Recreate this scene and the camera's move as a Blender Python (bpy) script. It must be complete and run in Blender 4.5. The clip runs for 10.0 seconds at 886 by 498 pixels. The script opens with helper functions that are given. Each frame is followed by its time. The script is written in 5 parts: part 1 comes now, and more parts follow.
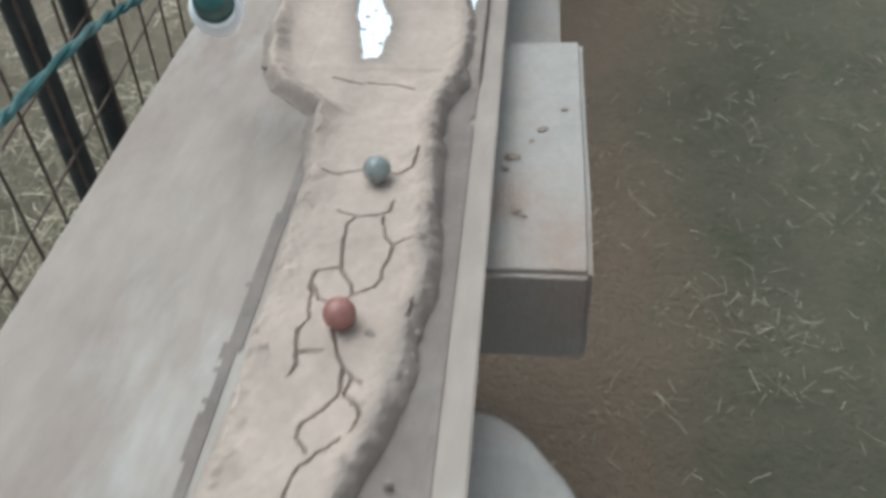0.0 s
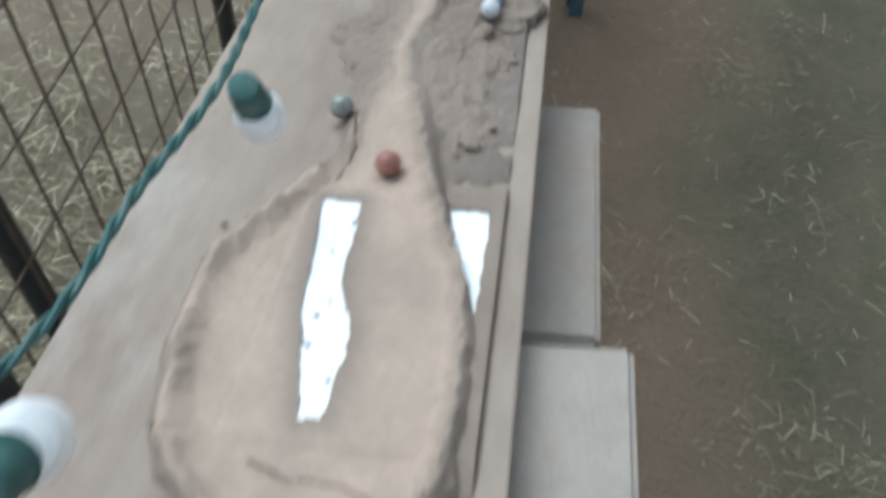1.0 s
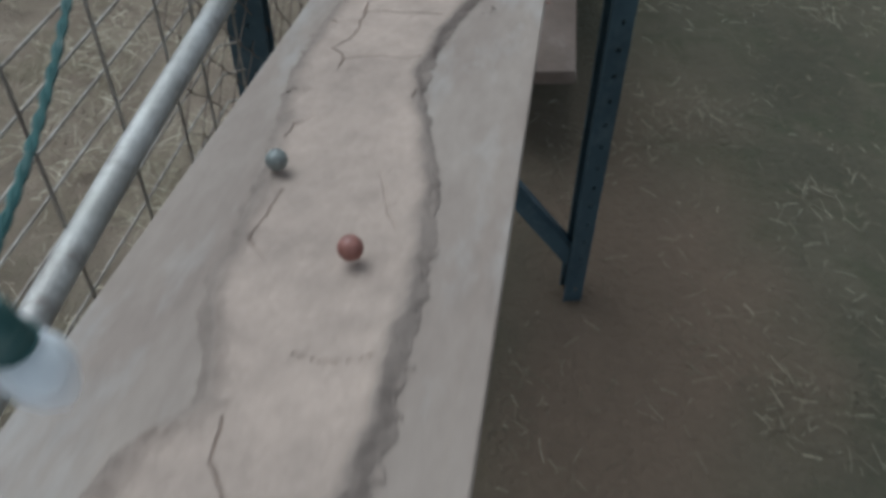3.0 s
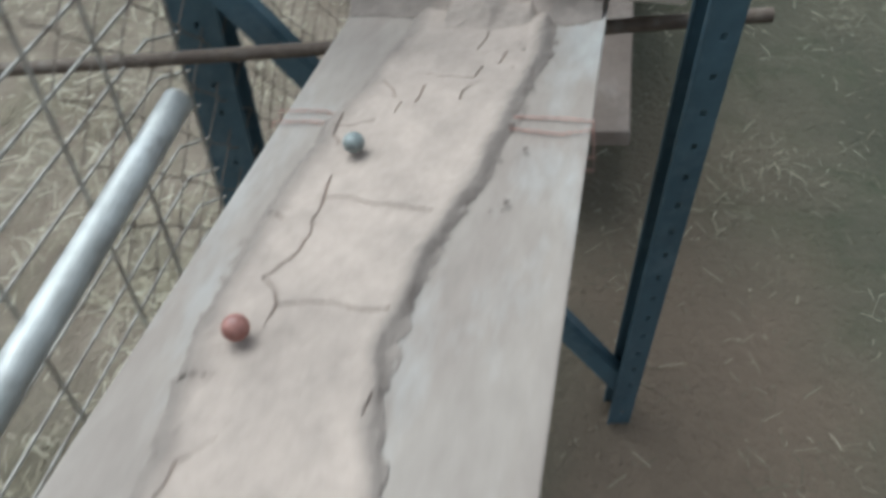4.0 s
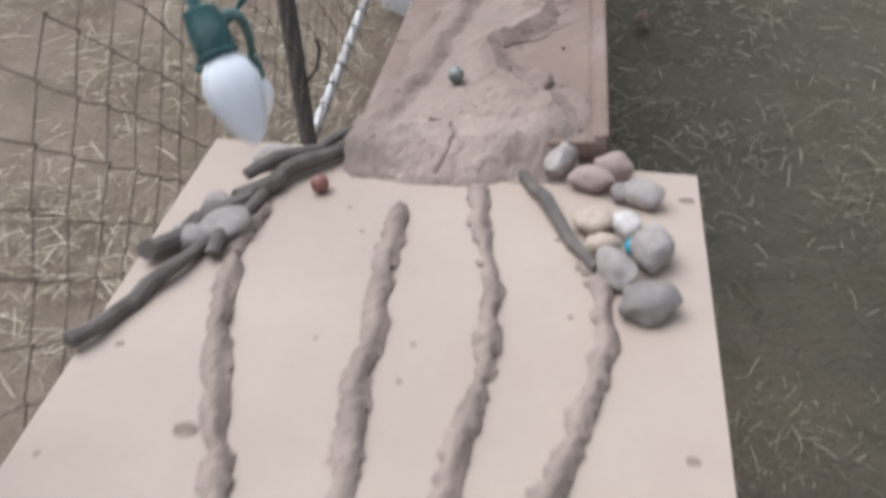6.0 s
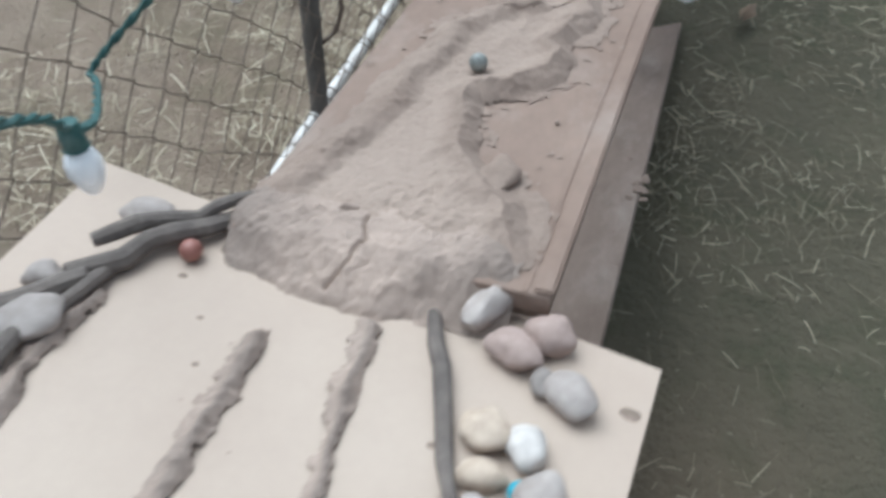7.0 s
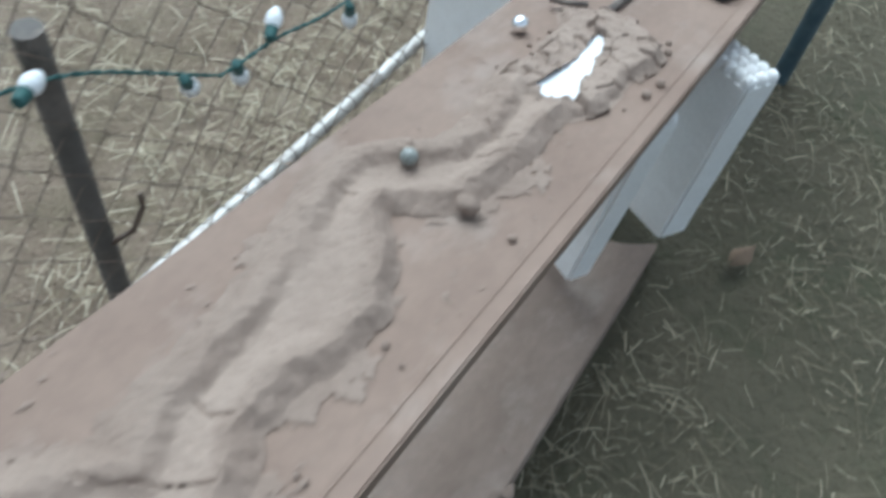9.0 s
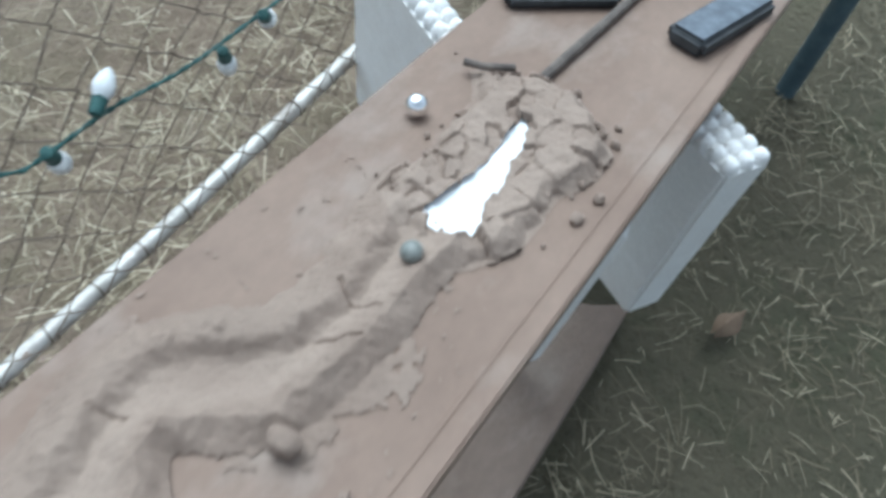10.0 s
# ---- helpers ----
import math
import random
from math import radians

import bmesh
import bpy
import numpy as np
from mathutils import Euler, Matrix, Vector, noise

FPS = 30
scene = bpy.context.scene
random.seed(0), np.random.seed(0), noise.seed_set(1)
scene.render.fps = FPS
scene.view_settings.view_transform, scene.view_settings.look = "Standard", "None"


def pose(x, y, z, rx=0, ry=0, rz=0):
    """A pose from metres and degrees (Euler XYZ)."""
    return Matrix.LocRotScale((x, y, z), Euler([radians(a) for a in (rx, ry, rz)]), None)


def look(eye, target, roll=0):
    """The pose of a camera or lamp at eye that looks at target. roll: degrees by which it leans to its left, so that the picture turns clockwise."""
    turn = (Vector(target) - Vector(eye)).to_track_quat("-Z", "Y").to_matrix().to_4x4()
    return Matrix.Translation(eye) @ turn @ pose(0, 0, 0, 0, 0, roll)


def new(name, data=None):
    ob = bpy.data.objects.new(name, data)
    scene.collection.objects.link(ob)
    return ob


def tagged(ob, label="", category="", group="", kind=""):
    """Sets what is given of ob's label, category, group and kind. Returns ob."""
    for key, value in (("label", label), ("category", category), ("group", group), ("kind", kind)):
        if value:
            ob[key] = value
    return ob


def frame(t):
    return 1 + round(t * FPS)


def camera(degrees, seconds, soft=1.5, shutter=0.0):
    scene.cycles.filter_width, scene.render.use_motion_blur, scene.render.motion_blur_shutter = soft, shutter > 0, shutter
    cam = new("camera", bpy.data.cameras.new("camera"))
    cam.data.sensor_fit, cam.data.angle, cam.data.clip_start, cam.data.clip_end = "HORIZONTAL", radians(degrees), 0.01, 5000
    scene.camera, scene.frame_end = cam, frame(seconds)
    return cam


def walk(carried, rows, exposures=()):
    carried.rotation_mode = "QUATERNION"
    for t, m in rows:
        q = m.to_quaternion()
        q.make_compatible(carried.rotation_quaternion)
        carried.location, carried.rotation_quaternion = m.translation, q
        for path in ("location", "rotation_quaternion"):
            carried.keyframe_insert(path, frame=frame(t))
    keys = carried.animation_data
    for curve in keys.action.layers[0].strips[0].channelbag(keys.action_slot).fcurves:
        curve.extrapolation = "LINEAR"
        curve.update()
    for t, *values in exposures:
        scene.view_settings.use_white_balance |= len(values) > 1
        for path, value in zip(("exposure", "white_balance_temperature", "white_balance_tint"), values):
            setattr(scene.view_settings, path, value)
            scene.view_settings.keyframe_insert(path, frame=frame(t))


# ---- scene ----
# ---- the frame of the sloping track: x across, y downhill, z off the board; its origin lies 0.85 m over the ground ----
UP = Vector((0.125, -0.111, 0.985)).normalized()
BF = Matrix.Translation((0, 0, 0.85)) @ UP.rotation_difference(Vector((0, 0, 1))).to_matrix().to_4x4()
BFI = BF.inverted()

cam = camera(56.7, 10.0, soft=3.6, shutter=0.45)
PATH = [  # seconds, eye, target, roll: in the board frame
    (0, (0.174, -2.073, 0.356), (-0.047, -0.636, -1.017), -4.7),
    (0.5, (0.185, -1.905, 0.355), (-0.087, -0.531, -1.073), -3.7),
    (1, (0.165, -1.717, 0.378), (-0.117, -0.320, -1.025), -5.3),
    (1.5, (0.160, -1.536, 0.365), (-0.109, -0.056, -0.952), -4.9),
    (2, (0.195, -1.347, 0.360), (-0.118, 0.188, -0.883), -3.7),
    (2.5, (0.209, -1.134, 0.359), (-0.115, 0.385, -0.902), -5.5),
    (2.7, (0.203, -1.023, 0.361), (-0.105, 0.523, -0.870), -5.6),
    (3.8, (0.196, -0.566, 0.388), (-0.289, 0.897, -0.887), -7.3),
    (4, (0.187, -0.482, 0.391), (-0.267, 0.974, -0.902), -8.1),
    (4.5, (0.161, -0.276, 0.387), (-0.225, 1.219, -0.884), -9.3),
    (5, (0.170, -0.127, 0.378), (-0.289, 1.381, -0.853), -8.2),
    (5.5, (0.177, 0.014, 0.398), (-0.270, 1.507, -0.855), -9.3),
    (6, (0.147, 0.177, 0.456), (-0.222, 1.712, -0.770), -8.6),
    (6.2, (0.138, 0.244, 0.467), (-0.214, 1.780, -0.763), -7.2),
    (7.3, (0.275, 0.601, 0.469), (-0.344, 1.882, -0.936), -4.3),
    (7.5, (0.284, 0.685, 0.489), (-0.396, 2.015, -0.841), -5.6),
    (8, (0.287, 0.818, 0.514), (-0.616, 1.981, -0.839), -2.6),
    (8.5, (0.316, 0.936, 0.531), (-0.462, 2.091, -0.905), 0.7),
    (9, (0.326, 1.160, 0.539), (-0.358, 2.413, -0.862), 6.2),
    (9.5, (0.326, 1.335, 0.537), (-0.384, 2.544, -0.890), 4.5),
    (10, (0.263, 1.506, 0.518), (-0.381, 2.648, -0.992), 5.9),
]
EXPO = [(0.0, 0.5, 5500, 0), (1.4, 0.4, 5500, 0), (2.0, -0.05, 5350, 4), (2.4, -0.42, 5400, 4), (2.8, -0.35, 5400, 3), (3.8, 0.6, 5350, -1), (4.7, 0.6, 5350, 0), (5.5, 0.6, 5650, 10), (6.2, 0.49, 5720, 12), (7.5, 0.76, 5300, 0), (8.0, 0.7, 5300, 0), (10.0, 0.66, 5280, 0)]

walk(cam, [(t, BF @ look(e, g, r)) for t, e, g, r in PATH], EXPO)

# ---- light: an overcast sky with a weak, very wide sun ----
world = bpy.data.worlds.new("sky")
scene.world = world
world.use_nodes = True
wn = world.node_tree.nodes
sky = wn.new("ShaderNodeTexSky")
sky.sky_type, sky.sun_disc = "NISHITA", False
sky.sun_elevation, sky.sun_rotation = radians(59), radians(-56)
sky.air_density, sky.dust_density = 1.0, 4.0
desat = wn.new("ShaderNodeHueSaturation")
desat.inputs["Saturation"].default_value = 0.2
world.node_tree.links.new(sky.outputs[0], desat.inputs["Color"])
world.node_tree.links.new(desat.outputs[0], wn["Background"].inputs["Color"])
wn["Background"].inputs["Strength"].default_value = 0.125
sun = new("sun", bpy.data.lights.new("sun", "SUN"))
sun.data.energy, sun.data.angle, sun.data.color = 1.4, radians(58), (1.0, 0.96, 0.9)
sun.matrix_basis = look((-1.2, 0.8, 2.4), (0, 0, 0))


# ---- materials ----
def mat(name, c1, c2, scale=20.0, rough=0.9, c3=None, scale2=3.0, bump=0.3, bscale=200.0, metal=0.0, wear=0.5, rand=0.0, spec=0.3, attr=None, c_attr=None, dist=0.004, stretch=None, grain=0.14):
    """Two colours mixed by coarse noise, a third by fine noise, with a bump."""
    m = bpy.data.materials.new(name)
    m.use_nodes = True
    n, l = m.node_tree.nodes, m.node_tree.links
    b = n["Principled BSDF"]
    tc = n.new("ShaderNodeTexCoord")
    src = tc.outputs["Object"]
    if stretch:
        mp = n.new("ShaderNodeMapping")
        mp.inputs["Scale"].default_value = stretch
        l.new(src, mp.inputs[0])
        src = mp.outputs[0]

    def noi(s, det=6.0, ro=0.6):
        t = n.new("ShaderNodeTexNoise")
        t.inputs["Scale"].default_value, t.inputs["Detail"].default_value, t.inputs["Roughness"].default_value = s, det, ro
        l.new(src, t.inputs["Vector"])
        return t.outputs["Fac"]

    def ramp(f, lo, hi):
        r = n.new("ShaderNodeMapRange")
        r.inputs["From Min"].default_value, r.inputs["From Max"].default_value = lo, hi
        l.new(f, r.inputs["Value"])
        return r.outputs["Result"]

    def mix(f, a, c):
        x = n.new("ShaderNodeMix")
        x.data_type = "RGBA"
        l.new(f, x.inputs["Factor"])
        for v, k in ((a, "A"), (c, "B")):
            s = [i for i in x.inputs if i.name == k and i.type == "RGBA"][0]
            if isinstance(v, tuple):
                s.default_value = (*v, 1)
            else:
                l.new(v, s)
        return [o for o in x.outputs if o.type == "RGBA"][0]

    col = mix(ramp(noi(scale), 0.35, 0.68), c1, c2)
    if c3:
        f = ramp(noi(scale2, 8.0, 0.65), 0.5, 0.72)
        w = n.new("ShaderNodeMath")
        w.operation = "MULTIPLY"
        w.inputs[1].default_value = wear
        l.new(f, w.inputs[0])
        col = mix(w.outputs[0], col, c3)
    if attr:
        a = n.new("ShaderNodeAttribute")
        a.attribute_name = attr
        col = mix(a.outputs["Fac"], col, c_attr)
    hs = n.new("ShaderNodeHueSaturation")
    g = ramp(noi(bscale * 0.6, 4.0), 0.25, 0.75)
    v = n.new("ShaderNodeMath")
    v.operation, v.inputs[1].default_value, v.inputs[2].default_value = "MULTIPLY_ADD", grain, 1 - grain / 2
    l.new(g, v.inputs[0])
    val = v.outputs[0]
    if rand:
        oi = n.new("ShaderNodeObjectInfo")
        q = n.new("ShaderNodeMath")
        q.operation, q.inputs[1].default_value, q.inputs[2].default_value = "MULTIPLY_ADD", rand, 1 - rand / 2
        l.new(oi.outputs["Random"], q.inputs[0])
        z = n.new("ShaderNodeMath")
        z.operation = "MULTIPLY"
        l.new(val, z.inputs[0])
        l.new(q.outputs[0], z.inputs[1])
        val = z.outputs[0]
    l.new(val, hs.inputs["Value"])
    l.new(col, hs.inputs["Color"])
    l.new(hs.outputs[0], b.inputs["Base Color"])
    rr = ramp(noi(scale * 2), 0.2, 0.8)
    rm = n.new("ShaderNodeMath")
    rm.operation, rm.inputs[1].default_value, rm.inputs[2].default_value = "MULTIPLY_ADD", 0.2, rough - 0.1
    rm.use_clamp = True
    l.new(rr, rm.inputs[0])
    l.new(rm.outputs[0], b.inputs["Roughness"])
    b.inputs["Metallic"].default_value = metal
    b.inputs["Specular IOR Level"].default_value = spec
    if bump:
        bp = n.new("ShaderNodeBump")
        bp.inputs["Strength"].default_value, bp.inputs["Distance"].default_value = bump, dist
        l.new(noi(bscale, 6.0), bp.inputs["Height"])
        l.new(bp.outputs[0], b.inputs["Normal"])
    return m


M_DUSTBOARD = mat("dusty_grey_board", (0.225, 0.175, 0.142), (0.31, 0.257, 0.213), 9, 0.7, (0.43, 0.405, 0.37), 5, 0.12, 120, wear=0.95, stretch=(1, 0.35, 1))
M_BROWNBOARD = mat("dusty_brown_board", (0.185, 0.128, 0.096), (0.25, 0.182, 0.14), 7, 0.7, (0.35, 0.295, 0.25), 6, 0.15, 150, wear=0.8, stretch=(1, 0.6, 1))
M_CLAY = mat("dried_clay", (0.195, 0.155, 0.128), (0.275, 0.222, 0.184), 18, 0.95, (0.155, 0.125, 0.105), 9, 0.28, 260, wear=0.6, attr="lane", c_attr=(0.41, 0.322, 0.262))
M_DAMP = mat("damp_mud", (0.145, 0.118, 0.10), (0.205, 0.165, 0.14), 20, 0.8, (0.26, 0.22, 0.19), 12, 0.5, 200, wear=0.6)
M_CLAYBROWN = mat("dried_brown_clay", (0.215, 0.162, 0.128), (0.285, 0.222, 0.178), 18, 0.95, (0.175, 0.134, 0.107), 9, 0.28, 260, wear=0.5, attr="lane", c_attr=(0.315, 0.248, 0.20))
M_PLATE = mat("tan_melamine", (0.395, 0.315, 0.25), (0.44, 0.36, 0.288), 6, 0.6, (0.35, 0.275, 0.218), 5, 0.03, 200, wear=0.35, grain=0.04)
M_WHITE = mat("white_melamine", (0.80, 0.83, 0.85), (0.86, 0.88, 0.89), 8, 0.45, (0.74, 0.73, 0.70), 12, 0.02, 200, wear=0.15, spec=0.4, grain=0.03)
M_CONCRETE = mat("pale_concrete", (0.30, 0.268, 0.236), (0.375, 0.335, 0.297), 14, 0.95, (0.27, 0.195, 0.15), 7, 0.6, 300, wear=0.85, rand=0.12)
M_BLUE = mat("worn_blue_paint", (0.050, 0.084, 0.104), (0.077, 0.123, 0.148), 12, 0.5, (0.15, 0.19, 0.21), 18, 0.1, 120, wear=0.5, spec=0.5)
M_BEAM = mat("faded_blue_paint", (0.075, 0.105, 0.14), (0.11, 0.15, 0.19), 10, 0.4, (0.17, 0.19, 0.2), 14, 0.1, 120, wear=0.6, spec=0.6)
M_DARK = mat("dark_painted_steel", (0.03, 0.033, 0.035), (0.05, 0.055, 0.055), 15, 0.55, (0.12, 0.09, 0.07), 22, 0.15, 150, wear=0.5)
M_RUST = mat("rusty_wire", (0.11, 0.08, 0.062), (0.16, 0.12, 0.09), 60, 0.75, (0.28, 0.24, 0.2), 40, 0.2, 200, wear=0.5, metal=0.3)
M_LINK = mat("dull_rusty_link", (0.15, 0.115, 0.09), (0.22, 0.175, 0.135), 60, 0.8, (0.3, 0.26, 0.21), 40, 0.2, 200, wear=0.5)
M_GALV = mat("galvanised_pipe", (0.42, 0.40, 0.36), (0.66, 0.64, 0.60), 14, 0.5, (0.15, 0.11, 0.085), 11, 0.15, 200, wear=0.95, spec=0.5, metal=0.3)
M_PALEWIRE = mat("dull_zinc_wire", (0.27, 0.235, 0.195), (0.44, 0.40, 0.345), 40, 0.7, (0.14, 0.10, 0.075), 25, 0.2, 200, wear=0.8, metal=0.2)
M_FOAM = mat("white_foam", (0.83, 0.82, 0.80), (0.87, 0.865, 0.85), 30, 0.8, (0.70, 0.68, 0.65), 8, 0.4, 350, wear=0.4)
M_WOOD = mat("dusty_plank", (0.185, 0.138, 0.107), (0.26, 0.20, 0.16), 8, 0.9, (0.33, 0.275, 0.23), 9, 0.5, 150, wear=0.8, stretch=(1, 0.5, 1))
M_GROUND = mat("bare_earth", (0.08, 0.073, 0.047), (0.125, 0.109, 0.073), 2.6, 0.98, (0.068, 0.072, 0.04), 5, 1.0, 60, wear=0.9, dist=0.02, attr="lane", c_attr=(0.20, 0.143, 0.098))
M_CABLE = mat("green_cable", (0.03, 0.083, 0.078), (0.052, 0.12, 0.112), 60, 0.65, (0.2, 0.23, 0.21), 40, 0.1, 200, wear=0.5, spec=0.3)
M_STICK = mat("grey_bark", (0.10, 0.085, 0.075), (0.17, 0.145, 0.125), 50, 0.9, (0.24, 0.21, 0.18), 30, 0.6, 150, wear=0.5)
M_STONE = mat("river_stone", (0.25, 0.215, 0.19), (0.35, 0.31, 0.28), 40, 0.7, (0.45, 0.4, 0.36), 25, 0.2, 200, wear=0.5, rand=0.5)


def solid(name, c, rough=0.3, spec=0.5, metal=0.0, c2=None, scale=60.0):
    return mat(name, c, c2 or tuple(min(1, x * 1.5 + 0.02) for x in c), scale, rough, bump=0.02, spec=spec, metal=metal)


M_RED = solid("red_marble", (0.19, 0.07, 0.052), 0.45, c2=(0.31, 0.145, 0.112))
M_GREY = solid("grey_marble", (0.12, 0.13, 0.12), 0.3, c2=(0.27, 0.28, 0.255))
M_CHROME = solid("chrome", (0.75, 0.75, 0.76), 0.12, metal=1.0)
M_BLUEBALL = solid("blue_glaze", (0.06, 0.08, 0.28), 0.2, c2=(0.3, 0.33, 0.5))
M_WHITEBALL = solid("white_glaze", (0.45, 0.47, 0.48), 0.25, c2=(0.62, 0.64, 0.66))
M_BAND = solid("red_rubber", (0.30, 0.16, 0.12), 0.7)
M_BLACK = solid("black_rubber", (0.02, 0.022, 0.024), 0.6)
M_MAT = mat("straw_litter", (0.235, 0.18, 0.13), (0.33, 0.262, 0.195), 6, 0.98, (0.18, 0.155, 0.095), 3.5, 1.0, 90, wear=0.8, dist=0.02, attr="lane", c_attr=(0.135, 0.115, 0.076))
M_POST = mat("weathered_steel", (0.10, 0.09, 0.08), (0.16, 0.145, 0.13), 20, 0.7, (0.25, 0.2, 0.16), 14, 0.2, 150, wear=0.5)


def straw_mat(name, dark, mid, light):
    m = bpy.data.materials.new(name)
    m.use_nodes = True
    n, l = m.node_tree.nodes, m.node_tree.links
    g, q = n.new("ShaderNodeNewGeometry"), n.new("ShaderNodeValToRGB")
    q.color_ramp.elements[0].color, q.color_ramp.elements[1].color = (*dark, 1), (*light, 1)
    q.color_ramp.elements.new(0.6).color = (*mid, 1)
    l.new(g.outputs["Random Per Island"], q.inputs[0])
    l.new(q.outputs[0], n["Principled BSDF"].inputs["Base Color"])
    n["Principled BSDF"].inputs["Roughness"].default_value = 0.8
    return m


M_STRAW = straw_mat("straw", (0.17, 0.135, 0.085), (0.33, 0.275, 0.18), (0.70, 0.62, 0.46))
M_STRAWDULL = straw_mat("dull_straw", (0.10, 0.086, 0.052), (0.20, 0.165, 0.105), (0.45, 0.385, 0.27))
M_BULB = bpy.data.materials.new("frosted_glass_bulb")
M_BULB.use_nodes = True
_b = M_BULB.node_tree.nodes["Principled BSDF"]
_b.inputs["Base Color"].default_value, _b.inputs["Roughness"].default_value = (0.88, 0.90, 0.91, 1), 0.5
_b.inputs["Transmission Weight"].default_value, _b.inputs["IOR"].default_value = 0.3, 1.25


# ---- building helpers ----
def thing(name, m, label, category, group="", kind=""):
    e = new(name)
    e.matrix_basis = m
    return tagged(e, label, category, group, kind)


def to_mesh(name, bm, material, smooth=True):
    me = bpy.data.meshes.new(name)
    bm.to_mesh(me)
    bm.free()
    for x in material if isinstance(material, (list, tuple)) else [material]:
        me.materials.append(x)
    if smooth:
        me.polygons.foreach_set("use_smooth", [True] * len(me.polygons))
        me.set_sharp_from_angle(angle=radians(38))
    return me


def part(name, bm, material, parent, label="", m=None, smooth=True):
    me = bm if isinstance(bm, bpy.types.Mesh) else to_mesh(name, bm, material, smooth)
    ob = new(name, me)
    ob.parent = parent
    if m is not None:
        ob.matrix_basis = m
    return tagged(ob, label) if label else ob


def alone(name, bm, material, m, label, category, group="", kind="", smooth=True):
    ob = new(name, to_mesh(name, bm, material, smooth) if not isinstance(bm, bpy.types.Mesh) else bm)
    ob.matrix_basis = m
    return tagged(ob, label, category, group, kind)


def box(lo, hi, bevel=0.002, seg=1, jitter=0.0, cuts=0):
    bm = bmesh.new()
    bmesh.ops.create_cube(bm, size=1)
    for v in bm.verts:
        v.co = Vector([lo[i] + (v.co[i] + 0.5) * (hi[i] - lo[i]) for i in range(3)])
    if bevel:
        bmesh.ops.bevel(bm, geom=list(bm.edges), offset=bevel, segments=seg, affect="EDGES")
    if cuts:
        bmesh.ops.subdivide_edges(bm, edges=list(bm.edges), cuts=cuts, use_grid_fill=True)
    if jitter:
        for v in bm.verts:
            v.co += noise.noise_vector(v.co * 40) * jitter
    return bm


def tube(points, r, seg=8, bm=None, caps=True, twist=0.0):
    """A round bar along points; r may be a list."""
    bm = bm or bmesh.new()
    pts = [Vector(p) for p in points]
    rs = r if isinstance(r, (list, tuple)) else [r] * len(pts)
    rings, side = [], None
    for i, p in enumerate(pts):
        d = (pts[min(i + 1, len(pts) - 1)] - pts[max(i - 1, 0)]).normalized()
        if side is None:
            side = d.orthogonal().normalized()
        side = (side - d * side.dot(d)).normalized()
        b = d.cross(side)
        rings.append([bm.verts.new(p + (side * math.cos(a) + b * math.sin(a)) * rs[i]) for a in [2 * math.pi * k / seg for k in range(seg)]])
    for a, b in zip(rings, rings[1:]):
        for k in range(seg):
            bm.faces.new((a[k], a[(k + 1) % seg], b[(k + 1) % seg], b[k]))
    if caps:
        bm.faces.new(rings[0][::-1])
        bm.faces.new(rings[-1])
    return bm


def ball(r, sub=3, squash=(1, 1, 1), rough=0.0, seed=0):
    bm = bmesh.new()
    bmesh.ops.create_icosphere(bm, subdivisions=sub, radius=r)
    for v in bm.verts:
        if rough:
            v.co *= 1 + rough * noise.noise(v.co / r * 1.3 + Vector((seed * 7.1, seed * 3.3, 0)))
        v.co = Vector((v.co.x * squash[0], v.co.y * squash[1], v.co.z * squash[2]))
    return bm


def prism(outline, z0, z1, bevel=0.0):
    bm = bmesh.new()
    f = bm.faces.new([bm.verts.new((x, y, z0)) for x, y in outline])
    r = bmesh.ops.extrude_face_region(bm, geom=[f])
    for v in r["geom"]:
        if isinstance(v, bmesh.types.BMVert):
            v.co.z = z1
    bmesh.ops.recalc_face_normals(bm, faces=bm.faces)
    if bevel:
        bmesh.ops.bevel(bm, geom=list(bm.edges), offset=bevel, segments=1, affect="EDGES")
    return bm


def turned(profile, seg=20):
    """A solid of revolution round z from (radius, height) pairs."""
    bm = bmesh.new()
    rings = [[bm.verts.new((r * math.cos(2 * math.pi * k / seg), r * math.sin(2 * math.pi * k / seg), z)) for k in range(seg)] for r, z in profile]
    for a, b in zip(rings, rings[1:]):
        for k in range(seg):
            bm.faces.new((a[k], a[(k + 1) % seg], b[(k + 1) % seg], b[k]))
    bm.faces.new(rings[0][::-1])
    bm.faces.new(rings[-1])
    return bm


# ---- fields: clay laid on boards as a relief ----
def fnoise(U, V, s, seed=0, octaves=4):
    """Smooth value noise on a grid, about -1 to 1."""
    out, amp, tot = np.zeros_like(U), 1.0, 0.0
    for o in range(octaves):
        rng = np.random.RandomState(seed * 31 + o)
        tab = rng.rand(256, 256) * 2 - 1
        x, y = U * s * 2**o + 57.3, V * s * 2**o + 91.7
        xi, yi = np.floor(x).astype(int), np.floor(y).astype(int)
        fx, fy = x - xi, y - yi
        fx, fy = fx * fx * (3 - 2 * fx), fy * fy * (3 - 2 * fy)
        g = lambda a, b: tab[(xi + a) % 256, (yi + b) % 256]
        out += amp * ((g(0, 0) * (1 - fx) + g(1, 0) * fx) * (1 - fy) + (g(0, 1) * (1 - fx) + g(1, 1) * fx) * fy)
        tot += amp
        amp *= 0.55
    return out / tot


